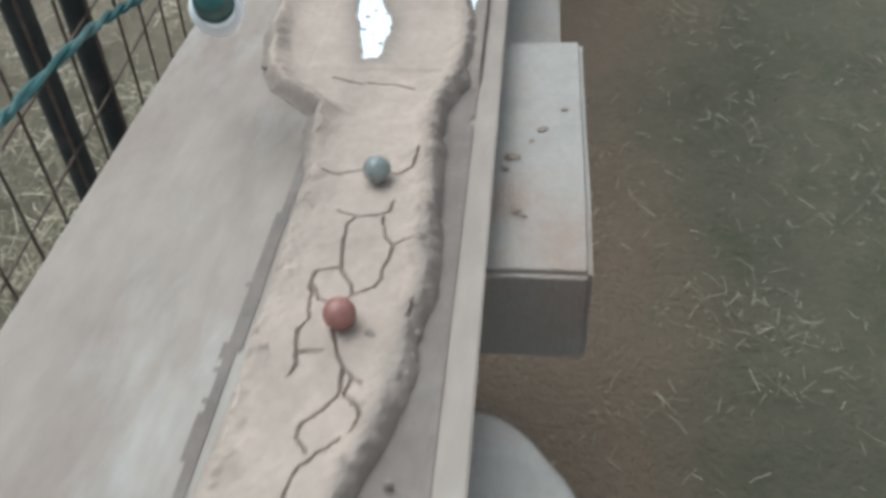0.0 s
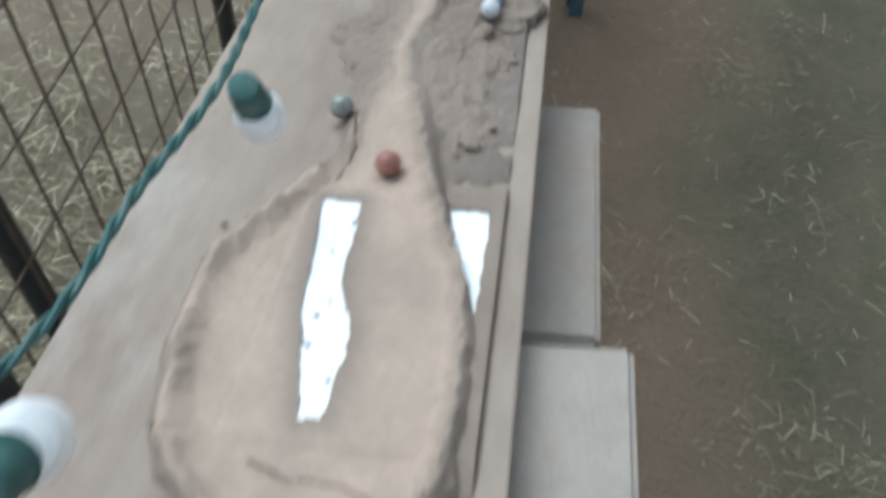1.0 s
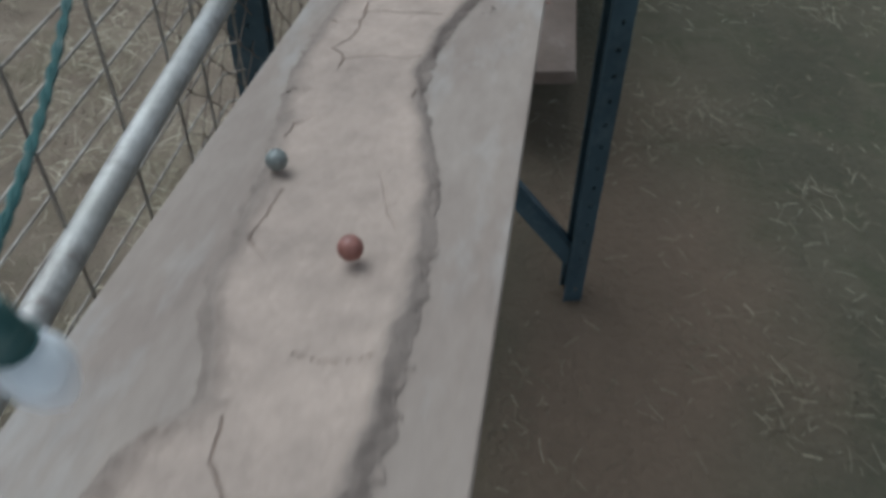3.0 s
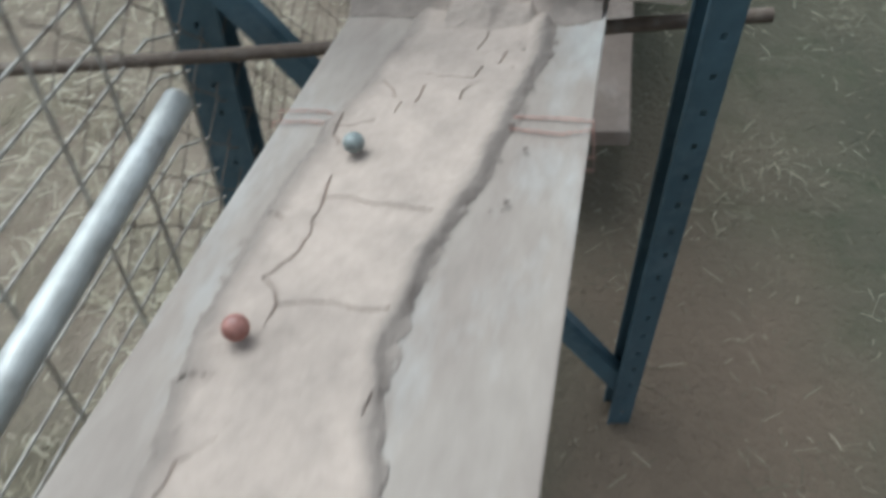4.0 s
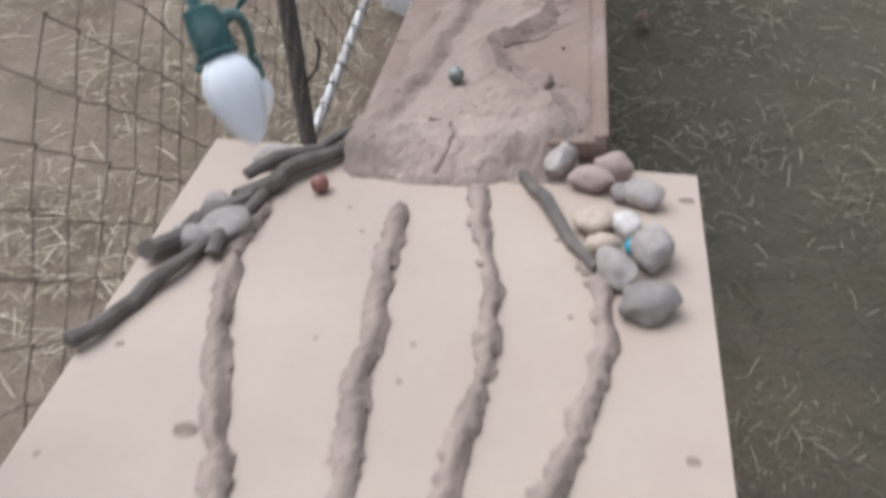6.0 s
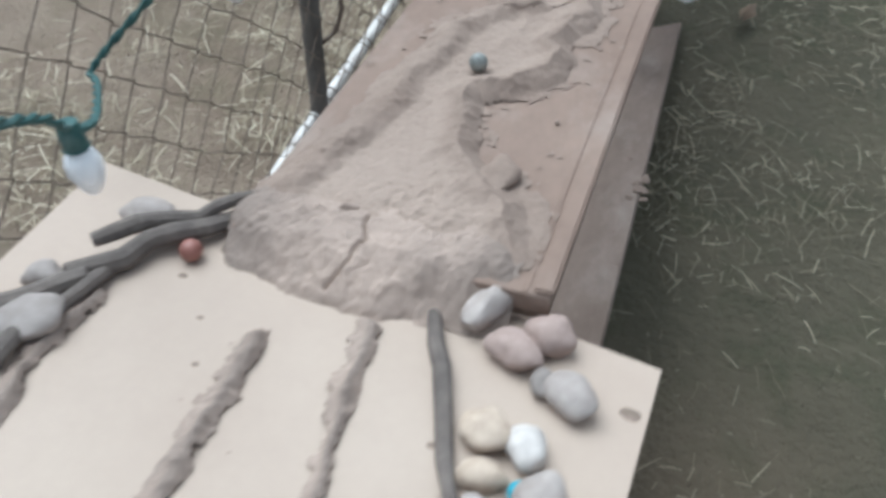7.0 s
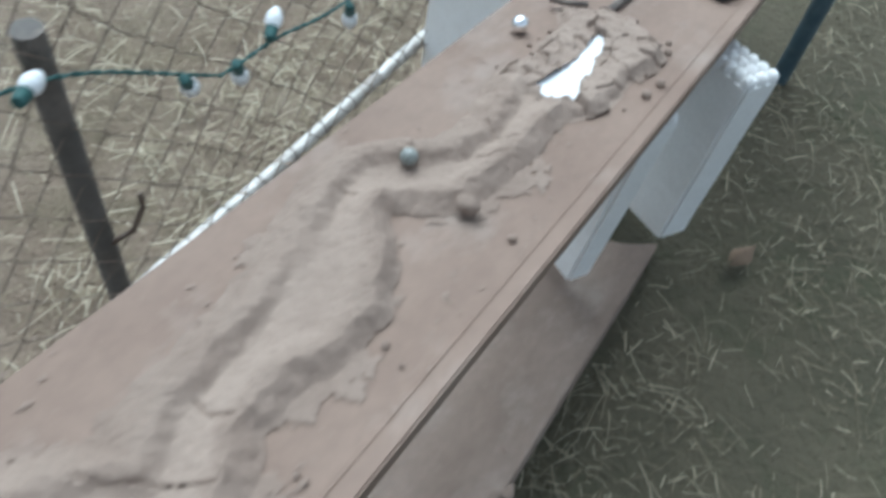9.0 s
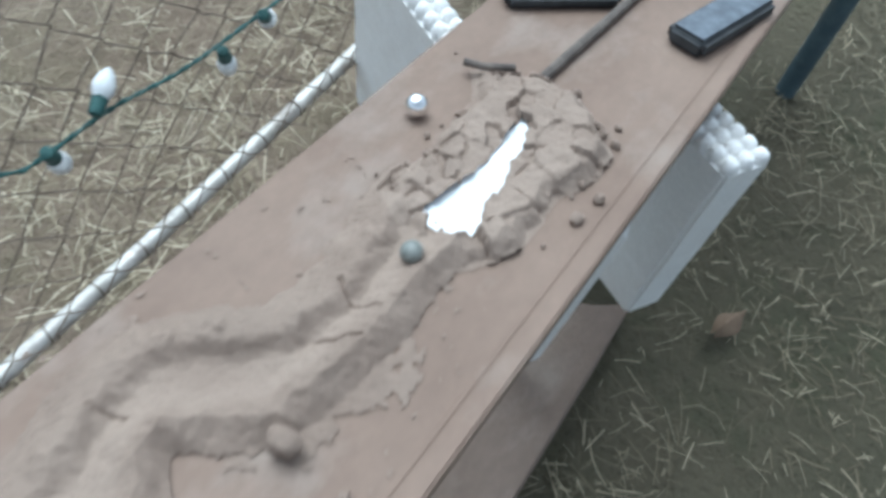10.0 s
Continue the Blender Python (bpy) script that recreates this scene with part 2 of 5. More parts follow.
def away(U, V, line):
    """The distance of each grid point from a polyline."""
    d = np.full(U.shape, 9.0)
    for (x0, y0), (x1, y1) in zip(line, line[1:]):
        dx, dy = x1 - x0, y1 - y0
        k = np.clip(((U - x0) * dx + (V - y0) * dy) / (dx * dx + dy * dy + 1e-12), 0, 1)
        d = np.minimum(d, np.hypot(U - x0 - k * dx, V - y0 - k * dy))
    return d


def inside(U, V, ring):
    r = np.zeros(U.shape, bool)
    for (x0, y0), (x1, y1) in zip(ring, ring[1:] + ring[:1]):
        r ^= ((y0 > V) != (y1 > V)) & (U < (x1 - x0) * (V - y0) / (y1 - y0 + 1e-12) + x0)
    return r


def smooth(x, a, b):
    k = np.clip((x - a) / (b - a), 0, 1)
    return k * k * (3 - 2 * k)


def relief(name, U, V, H, lane, keep, material, m, label, pieces=None):
    """Clay as the grid's faces where keep holds, with heights H and a lane attribute; pieces name masks that become parts."""
    nu, nv = U.shape
    face = keep[:-1, :-1] & keep[1:, :-1] & keep[:-1, 1:] & keep[1:, 1:]
    gx, gy = np.gradient(H, U[:, 0], axis=0), np.gradient(H, V[0], axis=1)
    nrm = np.stack([-gx, -gy, np.ones_like(H)], -1)
    nrm /= np.linalg.norm(nrm, axis=-1, keepdims=True)

    def sheet(nm, sel):
        idx, used = np.full(U.shape, -1), np.zeros(U.shape, bool)
        for a, c in ((0, 0), (1, 0), (0, 1), (1, 1)):
            used[a:nu - 1 + a, c:nv - 1 + c] |= sel
        idx[used] = np.arange(used.sum())
        co = np.stack([U[used], V[used], H[used]], 1)
        f = np.stack([idx[:-1, :-1][sel], idx[1:, :-1][sel], idx[1:, 1:][sel], idx[:-1, 1:][sel]], 1)
        me = bpy.data.meshes.new(nm)
        me.from_pydata(co.tolist(), [], f.tolist())
        at = me.attributes.new("lane", "FLOAT", "POINT")
        at.data.foreach_set("value", lane[used].astype(np.float32))
        me.materials.append(material)
        me.polygons.foreach_set("use_smooth", [True] * len(me.polygons))
        me.normals_split_custom_set_from_vertices(nrm[used].tolist())
        return me

    if not pieces:
        ob = new(name, sheet(name, face))
        ob.matrix_basis = m
        return tagged(ob, label, "clay")
    t = thing(name, m, label, "clay")
    left = face.copy()
    for nm, mask in pieces:
        sel = left & mask[:-1, :-1]
        left &= ~sel
        part(nm, sheet(nm, sel), None, t)
    return t


def grid(u0, u1, v0, v1, step):
    return np.meshgrid(np.arange(u0, u1, step), np.arange(v0, v1, step), indexing="ij")


def wall_profile(d, width, height):
    return height * np.exp(-(d / width) ** 2)


# ---- ground: one sheet out to the horizon, with straw and dry grass on it ----
def ground_z(x, y):
    return 0.012 * math.sin(x * 2.1 + 1) * math.cos(y * 1.7) + 0.09 * max(0.0, min(1.0, (y - 1.2) / 1.4))


def build_ground():
    ax = sorted(set([round(-4 + 0.08 * i, 3) for i in range(101)] + [-400, -60, -15, -7, 7, 15, 60, 400]))
    bm = bmesh.new()
    rows = [[bm.verts.new((x, y, ground_z(x, y) + (0.012 * noise.noise(Vector((x, y, 0)) * 5) if abs(x) < 4 and abs(y) < 4 else 0))) for y in ax] for x in ax]
    for a, b in zip(rows, rows[1:]):
        for k in range(len(ax) - 1):
            bm.faces.new((a[k], b[k], b[k + 1], a[k + 1]))
    at = bm.verts.layers.float.new("lane")
    for v in bm.verts:
        x, y = v.co.x, v.co.y
        n = noise.noise(Vector((x * 2.3, y * 1.6, 2))) + 0.5 * noise.noise(Vector((x * 7, y * 7, 9)))
        v[at] = max(0.0, min(0.9, 1.2 - abs(x - 0.36) / 0.36 + 0.6 * n)) * (1.0 if y < 0.6 else max(0.0, 1 - (y - 0.6) / 0.9))
    alone("ground", bm, M_GROUND, Matrix(), "bare brown earth with patches of worn olive grass", "ground", kind="structure")
    bm = bmesh.new()
    ys = [-3.2 + 0.1 * i for i in range(86)]
    xs = [-3.6 + 0.1 * i for i in range(37)]
    rows = [[bm.verts.new((x + (0.12 * noise.noise(Vector((y * 3, 1, 0))) if i == len(xs) - 1 else 1.3 * noise.noise(Vector((y * 0.7, 5, 0))) * (1 - i / len(xs)) ** 2), y + (0.9 * noise.noise(Vector((x * 0.8, 8, y))) if y in (ys[0], ys[-1]) else 0), ground_z(x, y) + (0.018 if 0 < i < len(xs) - 1 else -0.02) + 0.008 * noise.noise(Vector((x * 6, y * 6, 4))))) for y in ys] for i, x in enumerate(xs)]
    for a, c in zip(rows, rows[1:]):
        for k in range(len(ys) - 1):
            bm.faces.new((a[k], c[k], c[k + 1], a[k + 1]))
    at = bm.verts.layers.float.new("lane")
    for v in bm.verts:
        v[at] = max(0.0, min(0.9, 0.45 - v.co.y * 0.9 + 0.5 * noise.noise(v.co * 2.1)))
    alone("straw_litter", bm, M_MAT, Matrix(), "pale trodden litter of straw behind the fence", "ground", kind="structure")


def straw(name, count, area, length, thick, label, seed, dens=None, lift=0.35, material=M_STRAW):
    rng = random.Random(seed)
    co, fc = [], []
    x0, x1, y0, y1 = area
    while count:
        x, y = rng.uniform(x0, x1), rng.uniform(y0, y1)
        if dens and rng.random() > dens(x, y):
            continue
        count -= 1
        a, ln, t = rng.uniform(0, 6.283), length * (0.3 + 1.5 * rng.random() ** 2), thick * rng.uniform(0.5, 1.3)
        z, b, up = ground_z(x, y) + rng.uniform(0.0, 0.012) + (0.03 if x < -0.1 else 0.0), rng.gauss(0, 0.09) if rng.random() < 0.88 else rng.gauss(0, 0.5), rng.uniform(0, lift)
        k = len(co)
        for i in range(4):
            s = i / 3
            px, py = x + math.cos(a) * ln * s, y + math.sin(a) * ln * s
            nx, ny = -math.sin(a) * t, math.cos(a) * t
            h = z + ln * up * s * (1.4 - s) + 0.003
            co += [(px + nx, py + ny, h), (px - nx, py - ny, h + t * 0.8)]
            a += b / 3
        for i in range(3):
            q = k + 2 * i
            fc.append((q, q + 1, q + 3, q + 2))
    me = bpy.data.meshes.new(name)
    me.from_pydata(co, [], fc)
    me.materials.append(material)
    tagged(new(name, me), label, "straw", kind="stuff")


build_ground()
clump = lambda s, lo: (lambda x, y: max(0.06, min(1, (noise.noise(Vector((x * s, y * s, 3))) + noise.noise(Vector((x * s * 3, y * s * 3, 5))) * 0.6 + lo))))
straw("straw_beside_track", 15000, (0.16, 2.4, -2.2, 4.4), 0.03, 0.0007, "short pale straw scattered over trodden earth", 3, clump(2.7, 0.0), 0.35, M_STRAWDULL)
straw("straw_lower_end", 8000, (0.2, 1.6, 1.6, 4.4), 0.042, 0.0007, "loose dry straw lying thick at the lower end", 5, clump(2.4, 0.2), 0.35, M_STRAWDULL)
straw("straw_behind_fence", 62000, (-2.6, -0.05, -2.6, 4.8), 0.05, 0.0008, "dry straw and dead grass scattered behind the fence", 4, clump(2.6, 0.3))


# ---- boards ----
def build_board(name, u0, u1, v0, v1, w, material, label, groove, lip):
    t = thing(name, BF @ Matrix.Translation((0, v0, w)), label, "board")
    L = v1 - v0
    part("panel", box((u0, 0, -0.02), (u1, L, 0), 0.0015), material, t)
    part("edge_strip", box((u1 - 0.014, 0.002, 0), (u1 + 0.002, L - 0.002, lip), lip * 0.45, 2), material, t)
    if groove:
        part("inner_lip", box((u1 - 0.021, 0.002, -0.001), (u1 - 0.0175, L - 0.002, 0.0009), 0.0004), material, t)
    return t


build_board("upper_board", -0.143, 0.143, -2.9, 0.42, 0.0, M_DUSTBOARD, "long dusty grey board carrying the clay marble track", False, 0.0024)
build_board("lower_board", -0.112, 0.157, 0.893, 3.1, 0.02, M_BROWNBOARD, "long dusty brown board carrying the winding clay channel", True, 0.0045)
alone("ground_plank", box((-0.16, 0, -0.035), (0.165, 1.9, 0), 0.003), M_WOOD, BF @ pose(0.0, 0.95, -0.54, 0, 0, 1.5), "weathered brown plank lying low beneath the track", "plank")

# white panel with one rounded cut corner, and the white sheet under the clay
cx, cy = 0.175, -1.045
arc = [(cx + 0.072 * math.cos(a), cy + 0.072 * math.sin(a)) for a in [radians(152 - 8 * i) for i in range(6)]]
outline = [(-0.064, -0.998), (0.108, -1.012)] + [p for p in arc if p[0] < 0.142] + [(0.1435, -0.958), (0.1425, -0.764), (-0.058, -0.738)]
alone("laminate_offcut", prism(outline, 0.005, 0.012, 0.0008), M_WHITE, BF, "white laminate panel with one rounded cut-out corner, specked with mud", "panel")
alone("white_sheet", prism([(-0.007, -1.492), (0.1235, -1.496), (0.1235, -1.298), (-0.005, -1.293)], 0.003, 0.006), M_WHITE, BF, "white plastic sheet half buried under dried clay", "sheet")


# ---- tan plate bridging both boards ----
NL, NR, FR = Vector((-0.245, 0.384, 0.044)), Vector((0.223, 0.331, 0.024)), Vector((0.246, 0.886, -0.017))
px, pn = (NR - NL).normalized(), ((NR - NL).cross(FR - NR)).normalized()
PF = BF @ Matrix.Translation(NR) @ Matrix((px, pn.cross(px), pn)).transposed().to_4x4()  # its near right corner, x across, y downhill
PFI = PF.inverted() @ BF


def onplate(u, v):
    """Plate coordinates under a place of the board frame."""
    q = PFI @ Vector((u, v, 0.0))
    return q.x, q.y


plate_ring = [onplate(-0.245, 0.384), onplate(0.223, 0.331), onplate(0.246, 0.886), onplate(-0.285, 0.948)]
alone("tan_plate", prism(plate_ring, -0.009, 0.0, 0.001), M_PLATE, PF, "tan laminated chipboard plate with clay ridges on it", "plate")


alone("packing_strip", box((-0.108, 0.896, -0.011), (0.152, 0.96, -0.0005), 0.002), M_WOOD, BF, "brown wooden packing strip under the board's end", "strip")
# added filler: closes the gap so the plate's shadow reads as a thin line
gap_fill = prism([(-0.142, 0.381), (0.1425, 0.347), (0.1425, 0.41), (-0.142, 0.415)], 0.0008, 0.0178)
alone("batten", gap_fill, M_DUSTBOARD, BF, "added dusty grey filler that thins the shadow gap between board and plate", "batten")


# ---- concrete blocks ----
def block(name, lo, hi, label, m=BF, jit=0.0015):
    return alone(name, box(lo, hi, 0.004, 2, jit, 3), M_CONCRETE, m, label, "block", "blocks under the track")


block("concrete_block", (0.02, -1.69, -0.12), (0.213, -1.388, -0.03), "pale grey solid concrete block with mud stains on top")
block("concrete_block", (0.01, -1.345, -0.17), (0.196, -1.06, -0.08), "grey solid concrete block set a little lower")
for i in range(4):
    b = BF @ Vector((-0.05, -1.4, 0))
    alone("concrete_block", box((-0.1, -0.33, 0.001), (0.1, 0.33, 0.185), 0.004, 1, 0.0015, 2), M_CONCRETE, Matrix.Translation((b.x - 0.02, b.y, 0.186 * i - 0.005)), "grey concrete block in the stack beneath", "block", "blocks under the track")
alone("pale_stone", ball(0.078, 4, (0.87, 1.0, 0.5), 0.16, 4), M_CONCRETE, BF @ pose(0.135, -1.832, -0.112), "rounded pale stone beside the concrete blocks", "stone")


# ---- clay on the upper board ----
def build_upper_clay():
    U, V = np.meshgrid(np.arange(-0.1416, 0.128, 0.00095), np.concatenate([np.arange(-2.2, -1.95, 0.003), np.arange(-1.95, -1.49, 0.0009), np.arange(-1.49, -0.12, 0.0018), np.arange(-0.12, 0.42, 0.0010)]), indexing="ij")
    kv = [-2.3, -1.88, -1.82, -1.72, -1.63, -1.557, -1.52, -1.50, -1.43, -1.36, -1.30, -1.25, -1.20, -1.15, -1.10, -1.0, -0.74, -0.71, -0.62, -0.58, -0.46, -0.35, -0.15, -0.05, 0.04, 0.11, 0.174, 0.25, 0.37, 0.42]
    kl = [0.016, 0.016, 0.016, 0.017, 0.016, 0.012, -0.03, -0.041, -0.057, -0.057, -0.02, 0.004, 0.003, 0.006, 0.008, 0.0, -0.06, -0.067, -0.055, -0.02, -0.06, -0.06, -0.095, -0.098, -0.09, -0.088, -0.075, -0.064, -0.045, -0.03]
    kr = [0.085, 0.087, 0.101, 0.112, 0.103, 0.097, 0.112, 0.114, 0.113, 0.106, 0.08, 0.065, 0.055, 0.04, 0.03, 0.05, 0.085, 0.08, 0.08, 0.085, 0.085, 0.075, 0.03, 0.038, 0.058, 0.069, 0.073, 0.087, 0.083, 0.08]
    wob = 0.006 * fnoise(U, V, 28, 1)
    L, R = np.interp(V, kv, kl) + wob, np.interp(V, kv, kr) + 0.006 * fnoise(U, V, 28, 2)
    dl, dr = U - L, R - U
    ins = np.minimum(dl, dr)
    low = (1 - 0.7 * smooth(V, -0.75, -0.4)) * (1 - 0.6 * np.exp(-((V + 1.12) / 0.1) ** 4))
    bed = np.maximum(low, 0.8 * smooth(V, -0.3, -0.1))
    floor = 0.006 * bed + 0.0008 * fnoise(U, V, 60, 3)
    head = smooth(-V, 1.56, 1.63)
    rim = low * np.where(dl < dr, 1 - 0.9 * head, 1 - 0.35 * head) * (0.0085 + 0.005 * fnoise(U, V, 22, 4)) * np.exp(-((ins - 0.002) / 0.010) ** 2)
    H = np.where(ins > 0, floor, 0.006 * bed) * smooth(ins, -0.010, 0.002) + rim - 0.004 * smooth(-ins, 0.004, 0.05) * (1 + fnoise(U, V, 14, 15))
    H += 0.0008 * fnoise(U, V, 110, 5) + 0.0003 * fnoise(U, V, 300, 6) + 0.0045 * low * np.maximum(0, fnoise(U, V, 75, 16)) * np.exp(-((ins - 0.004) / 0.012) ** 2)
    H += np.where(ins < -0.004, 0.0016 * fnoise(U, V, 130, 26) + 0.0012 * fnoise(U, V, 45, 27), 0.0) * smooth(V, -1.45, -1.3)
    H += 0.0030 * low * np.maximum(0, fnoise(U, V, 180, 28) + 0.15) * np.exp(-((ins - 0.001) / 0.006) ** 2)
    # the dark mound and clod beside the white panel
    for x, y, rx, ry, h in ((0.085, -1.10, 0.05, 0.07, 0.012), (0.115, -1.04, 0.03, 0.028, 0.016), (0.085, -1.045, 0.022, 0.022, 0.012), (0.08, -1.2, 0.045, 0.06, 0.008), (-0.02, -1.08, 0.04, 0.06, 0.006)):
        H += h * np.exp(-(((U - x) / rx) ** 2 + ((V - y) / ry) ** 2)) * (1 + 0.5 * fnoise(U, V, 70, 7))
    # smeared mud along the white panel's side
    d = away(U, V, [(-0.068, -0.72), (-0.066, -0.83), (-0.06, -0.92), (-0.095, -0.955)])
    H += 0.012 * np.exp(-(d / 0.012) ** 2) * (1 + 0.6 * fnoise(U, V, 60, 8))
    # crumbled lumps along the outer bank, and the open seam where the clay has shrunk from the board
    H += 0.0042 * np.abs(fnoise(U, V, 95, 20)) * np.exp(-((dr - 0.006) / 0.014) ** 2) * smooth(-V, 1.2, 1.45)
    H -= 0.008 * smooth(-dr, 0.003, 0.014) * smooth(-V, 1.40, 1.50)
    Uc = U + 0.0014 * fnoise(U, V, 140, 11) + 0.002 * fnoise(U, V, 45, 21)
    Vc = V + 0.0014 * fnoise(U, V, 140, 12) + 0.002 * fnoise(U, V, 45, 22)
    gap = 0.00072 + 0.0004 * fnoise(U, V, 40, 23)
    for c in CRACKS_HEAD + CRACKS_NETWORK + CRACKS_BEND + CRACKS_MIDDLE + CRACKS_FOOT:
        H -= 0.0075 * np.maximum(0, 1 - away(Uc, Vc, c) / gap)
    seam = away(U + 0.0015 * fnoise(U, V, 60, 24), V, [(0.004, -2.3), (0.009, -1.879), (0.012, -1.81), (0.013, -1.70), (0.012, -1.66)])
    H -= 0.012 * np.exp(-(seam / 0.0016) ** 2) + 0.012 * smooth(0.012 - U, 0.0, 0.004) * smooth(-V, 1.63, 1.67)
    crust = (dl < dr) & (V < -1.28)
    lane = np.where(crust, smooth(ins, -0.012, 0.004), smooth(ins, -0.003, 0.014)) * (0.75 + 0.4 * fnoise(U, V, 12, 9) + 0.3 * fnoise(U, V, 55, 25))
    strip = [(0.001, -1.305), (0.027, -1.306), (0.029, -1.345), (0.031, -1.385), (0.045, -1.424), (0.041, -1.48), (0.03, -1.481), (0.012, -1.405), (0.008, -1.366)]
    lane = lane * (1 - 0.75 * np.exp(-(away(U, V, strip + strip[:1]) / 0.011) ** 2))
    tri = [(0.089, -1.311), (0.117, -1.312), (0.1165, -1.401)]
    Uw, Vw = U + 0.003 * fnoise(U, V, 120, 13), V + 0.003 * fnoise(U, V, 120, 14)
    edge = -0.752 - 0.13 * (U + 0.058) + 0.004 * fnoise(U, V, 60, 17)
    panel = (V > -1.0 - 0.08 * (U + 0.06)) & (V < edge) & (U > -0.054 + 0.004 * fnoise(U, V, 60, 18))
    under = (V > -1.016) & (V < -0.735) & (U > -0.066)
    H = np.where(under, np.minimum(H, 0.0112), H)
    sheet = [(-0.01, -1.495), (0.1265, -1.499), (0.1265, -1.295), (-0.008, -1.29)]
    H = np.maximum(H, 0.0078 - 0.4 * np.where(inside(U, V, sheet), 0, away(U, V, sheet + sheet[:1])))
    keep = ((H > 0.0006) | (ins > 0.0)) & ~inside(Uw, Vw, strip) & ~inside(Uw, Vw, tri) & ~panel
    H = np.maximum(H, 0.0003)
    relief("clay_track", U, V, H, np.clip(lane, 0, 1), keep, M_CLAY, BF, "cracked dried clay track with raised banks on the grey board",
           [("lane", (dl > 0.006) & (dr > 0.006)), ("uphill_bank", (dl <= 0.006) & (V < -0.9)), ("outer_bank", (dr <= 0.006) & (V < -0.9)), ("fence_side_bank", dl <= 0.006), ("open_side_bank", V < 9)])


CRACKS_HEAD = [[(0.009, -1.509), (0.034, -1.518), (0.057, -1.519), (0.079, -1.527)], [(0.025, -1.632), (0.04, -1.633), (0.053, -1.628), (0.066, -1.629), (0.079, -1.633), (0.09, -1.624), (0.092, -1.608)], [(0.045, -1.673), (0.058, -1.678), (0.071, -1.677), (0.079, -1.67), (0.08, -1.661)],
               [(0.058, -1.678), (0.053, -1.687), (0.055, -1.708), (0.057, -1.726), (0.065, -1.738), (0.068, -1.747), (0.061, -1.754), (0.048, -1.75), (0.041, -1.738), (0.041, -1.729), (0.055, -1.725)], [(0.068, -1.747), (0.078, -1.743), (0.082, -1.735), (0.081, -1.726), (0.086, -1.717), (0.086, -1.705)], [(0.076, -1.678), (0.081, -1.697), (0.086, -1.705), (0.098, -1.702), (0.109, -1.704)]]
CRACKS_NETWORK = [[(0.041, -1.741), (0.045, -1.766), (0.04, -1.777), (0.045, -1.799), (0.042, -1.809)], [(0.044, -1.791), (0.058, -1.79)], [(0.061, -1.774), (0.068, -1.794), (0.072, -1.803), (0.085, -1.814)], [(0.072, -1.803), (0.074, -1.817), (0.069, -1.828), (0.059, -1.839), (0.057, -1.847), (0.063, -1.854)],
                  [(0.079, -1.811), (0.076, -1.82), (0.084, -1.827), (0.088, -1.835), (0.084, -1.844)], [(0.061, -1.862), (0.07, -1.855), (0.08, -1.848)], [(0.061, -1.862), (0.055, -1.9)], [(0.103, -1.767), (0.106, -1.752)], [(0.069, -1.828), (0.073, -1.82)]]
CRACKS_BEND = [[(0.005, -1.21), (0.012, -1.25), (0.005, -1.29)], [(0.02, -0.535), (0.05, -0.54), (0.075, -0.534)], [(-0.006, -0.59), (0.0, -0.62), (0.016, -0.645)], [(-0.045, -0.35), (-0.05, -0.42), (-0.03, -0.44)], [(0.03, -0.32), (0.05, -0.38), (0.06, -0.4)], [(-0.041, 0.398), (-0.054, 0.358), (-0.067, 0.344)]]
CRACKS_MIDDLE = [[(-0.08, 0.131), (-0.079, 0.098), (-0.069, 0.081)], [(-0.062, 0.035), (-0.058, 0.005), (-0.059, -0.021), (-0.054, -0.038), (-0.058, -0.064), (-0.074, -0.089), (-0.06, -0.101), (-0.054, -0.115), (-0.053, -0.136)], [(-0.054, -0.115), (-0.037, -0.112), (-0.021, -0.109), (0.009, -0.114), (0.028, -0.112)], [(-0.06, 0.008), (-0.037, 0.01), (-0.016, 0.002), (0.013, -0.001), (0.034, -0.003)], [(-0.051, -0.227), (-0.067, -0.245), (-0.068, -0.272)], [(-0.096, -0.186), (-0.071, -0.18)], [(0.072, 0.021), (0.067, 0.006), (0.071, -0.011), (0.056, -0.016)], [(0.036, -0.182), (0.034, -0.2)], [(-0.1, -0.017), (-0.083, -0.023)]]
CRACKS_FOOT = [[(0.026, 0.306), (0.028, 0.287), (0.021, 0.258)], [(0.03, 0.309), (0.05, 0.312), (0.072, 0.328), (0.078, 0.345)], [(0.053, 0.253), (0.049, 0.231)], [(-0.005, 0.201), (0.003, 0.206), (0.028, 0.201), (0.033, 0.225)], [(-0.015, 0.186), (-0.016, 0.17), (-0.019, 0.155)], [(-0.032, 0.155), (-0.034, 0.138)], [(-0.057, 0.191), (-0.046, 0.178), (-0.04, 0.163)], [(0.035, 0.194), (0.023, 0.179), (0.024, 0.164)], [(-0.082, 0.111), (-0.067, 0.115), (-0.049, 0.123)], [(0.041, 0.357), (0.053, 0.33)], [(-0.011, 0.208), (-0.019, 0.209)]]
build_upper_clay()


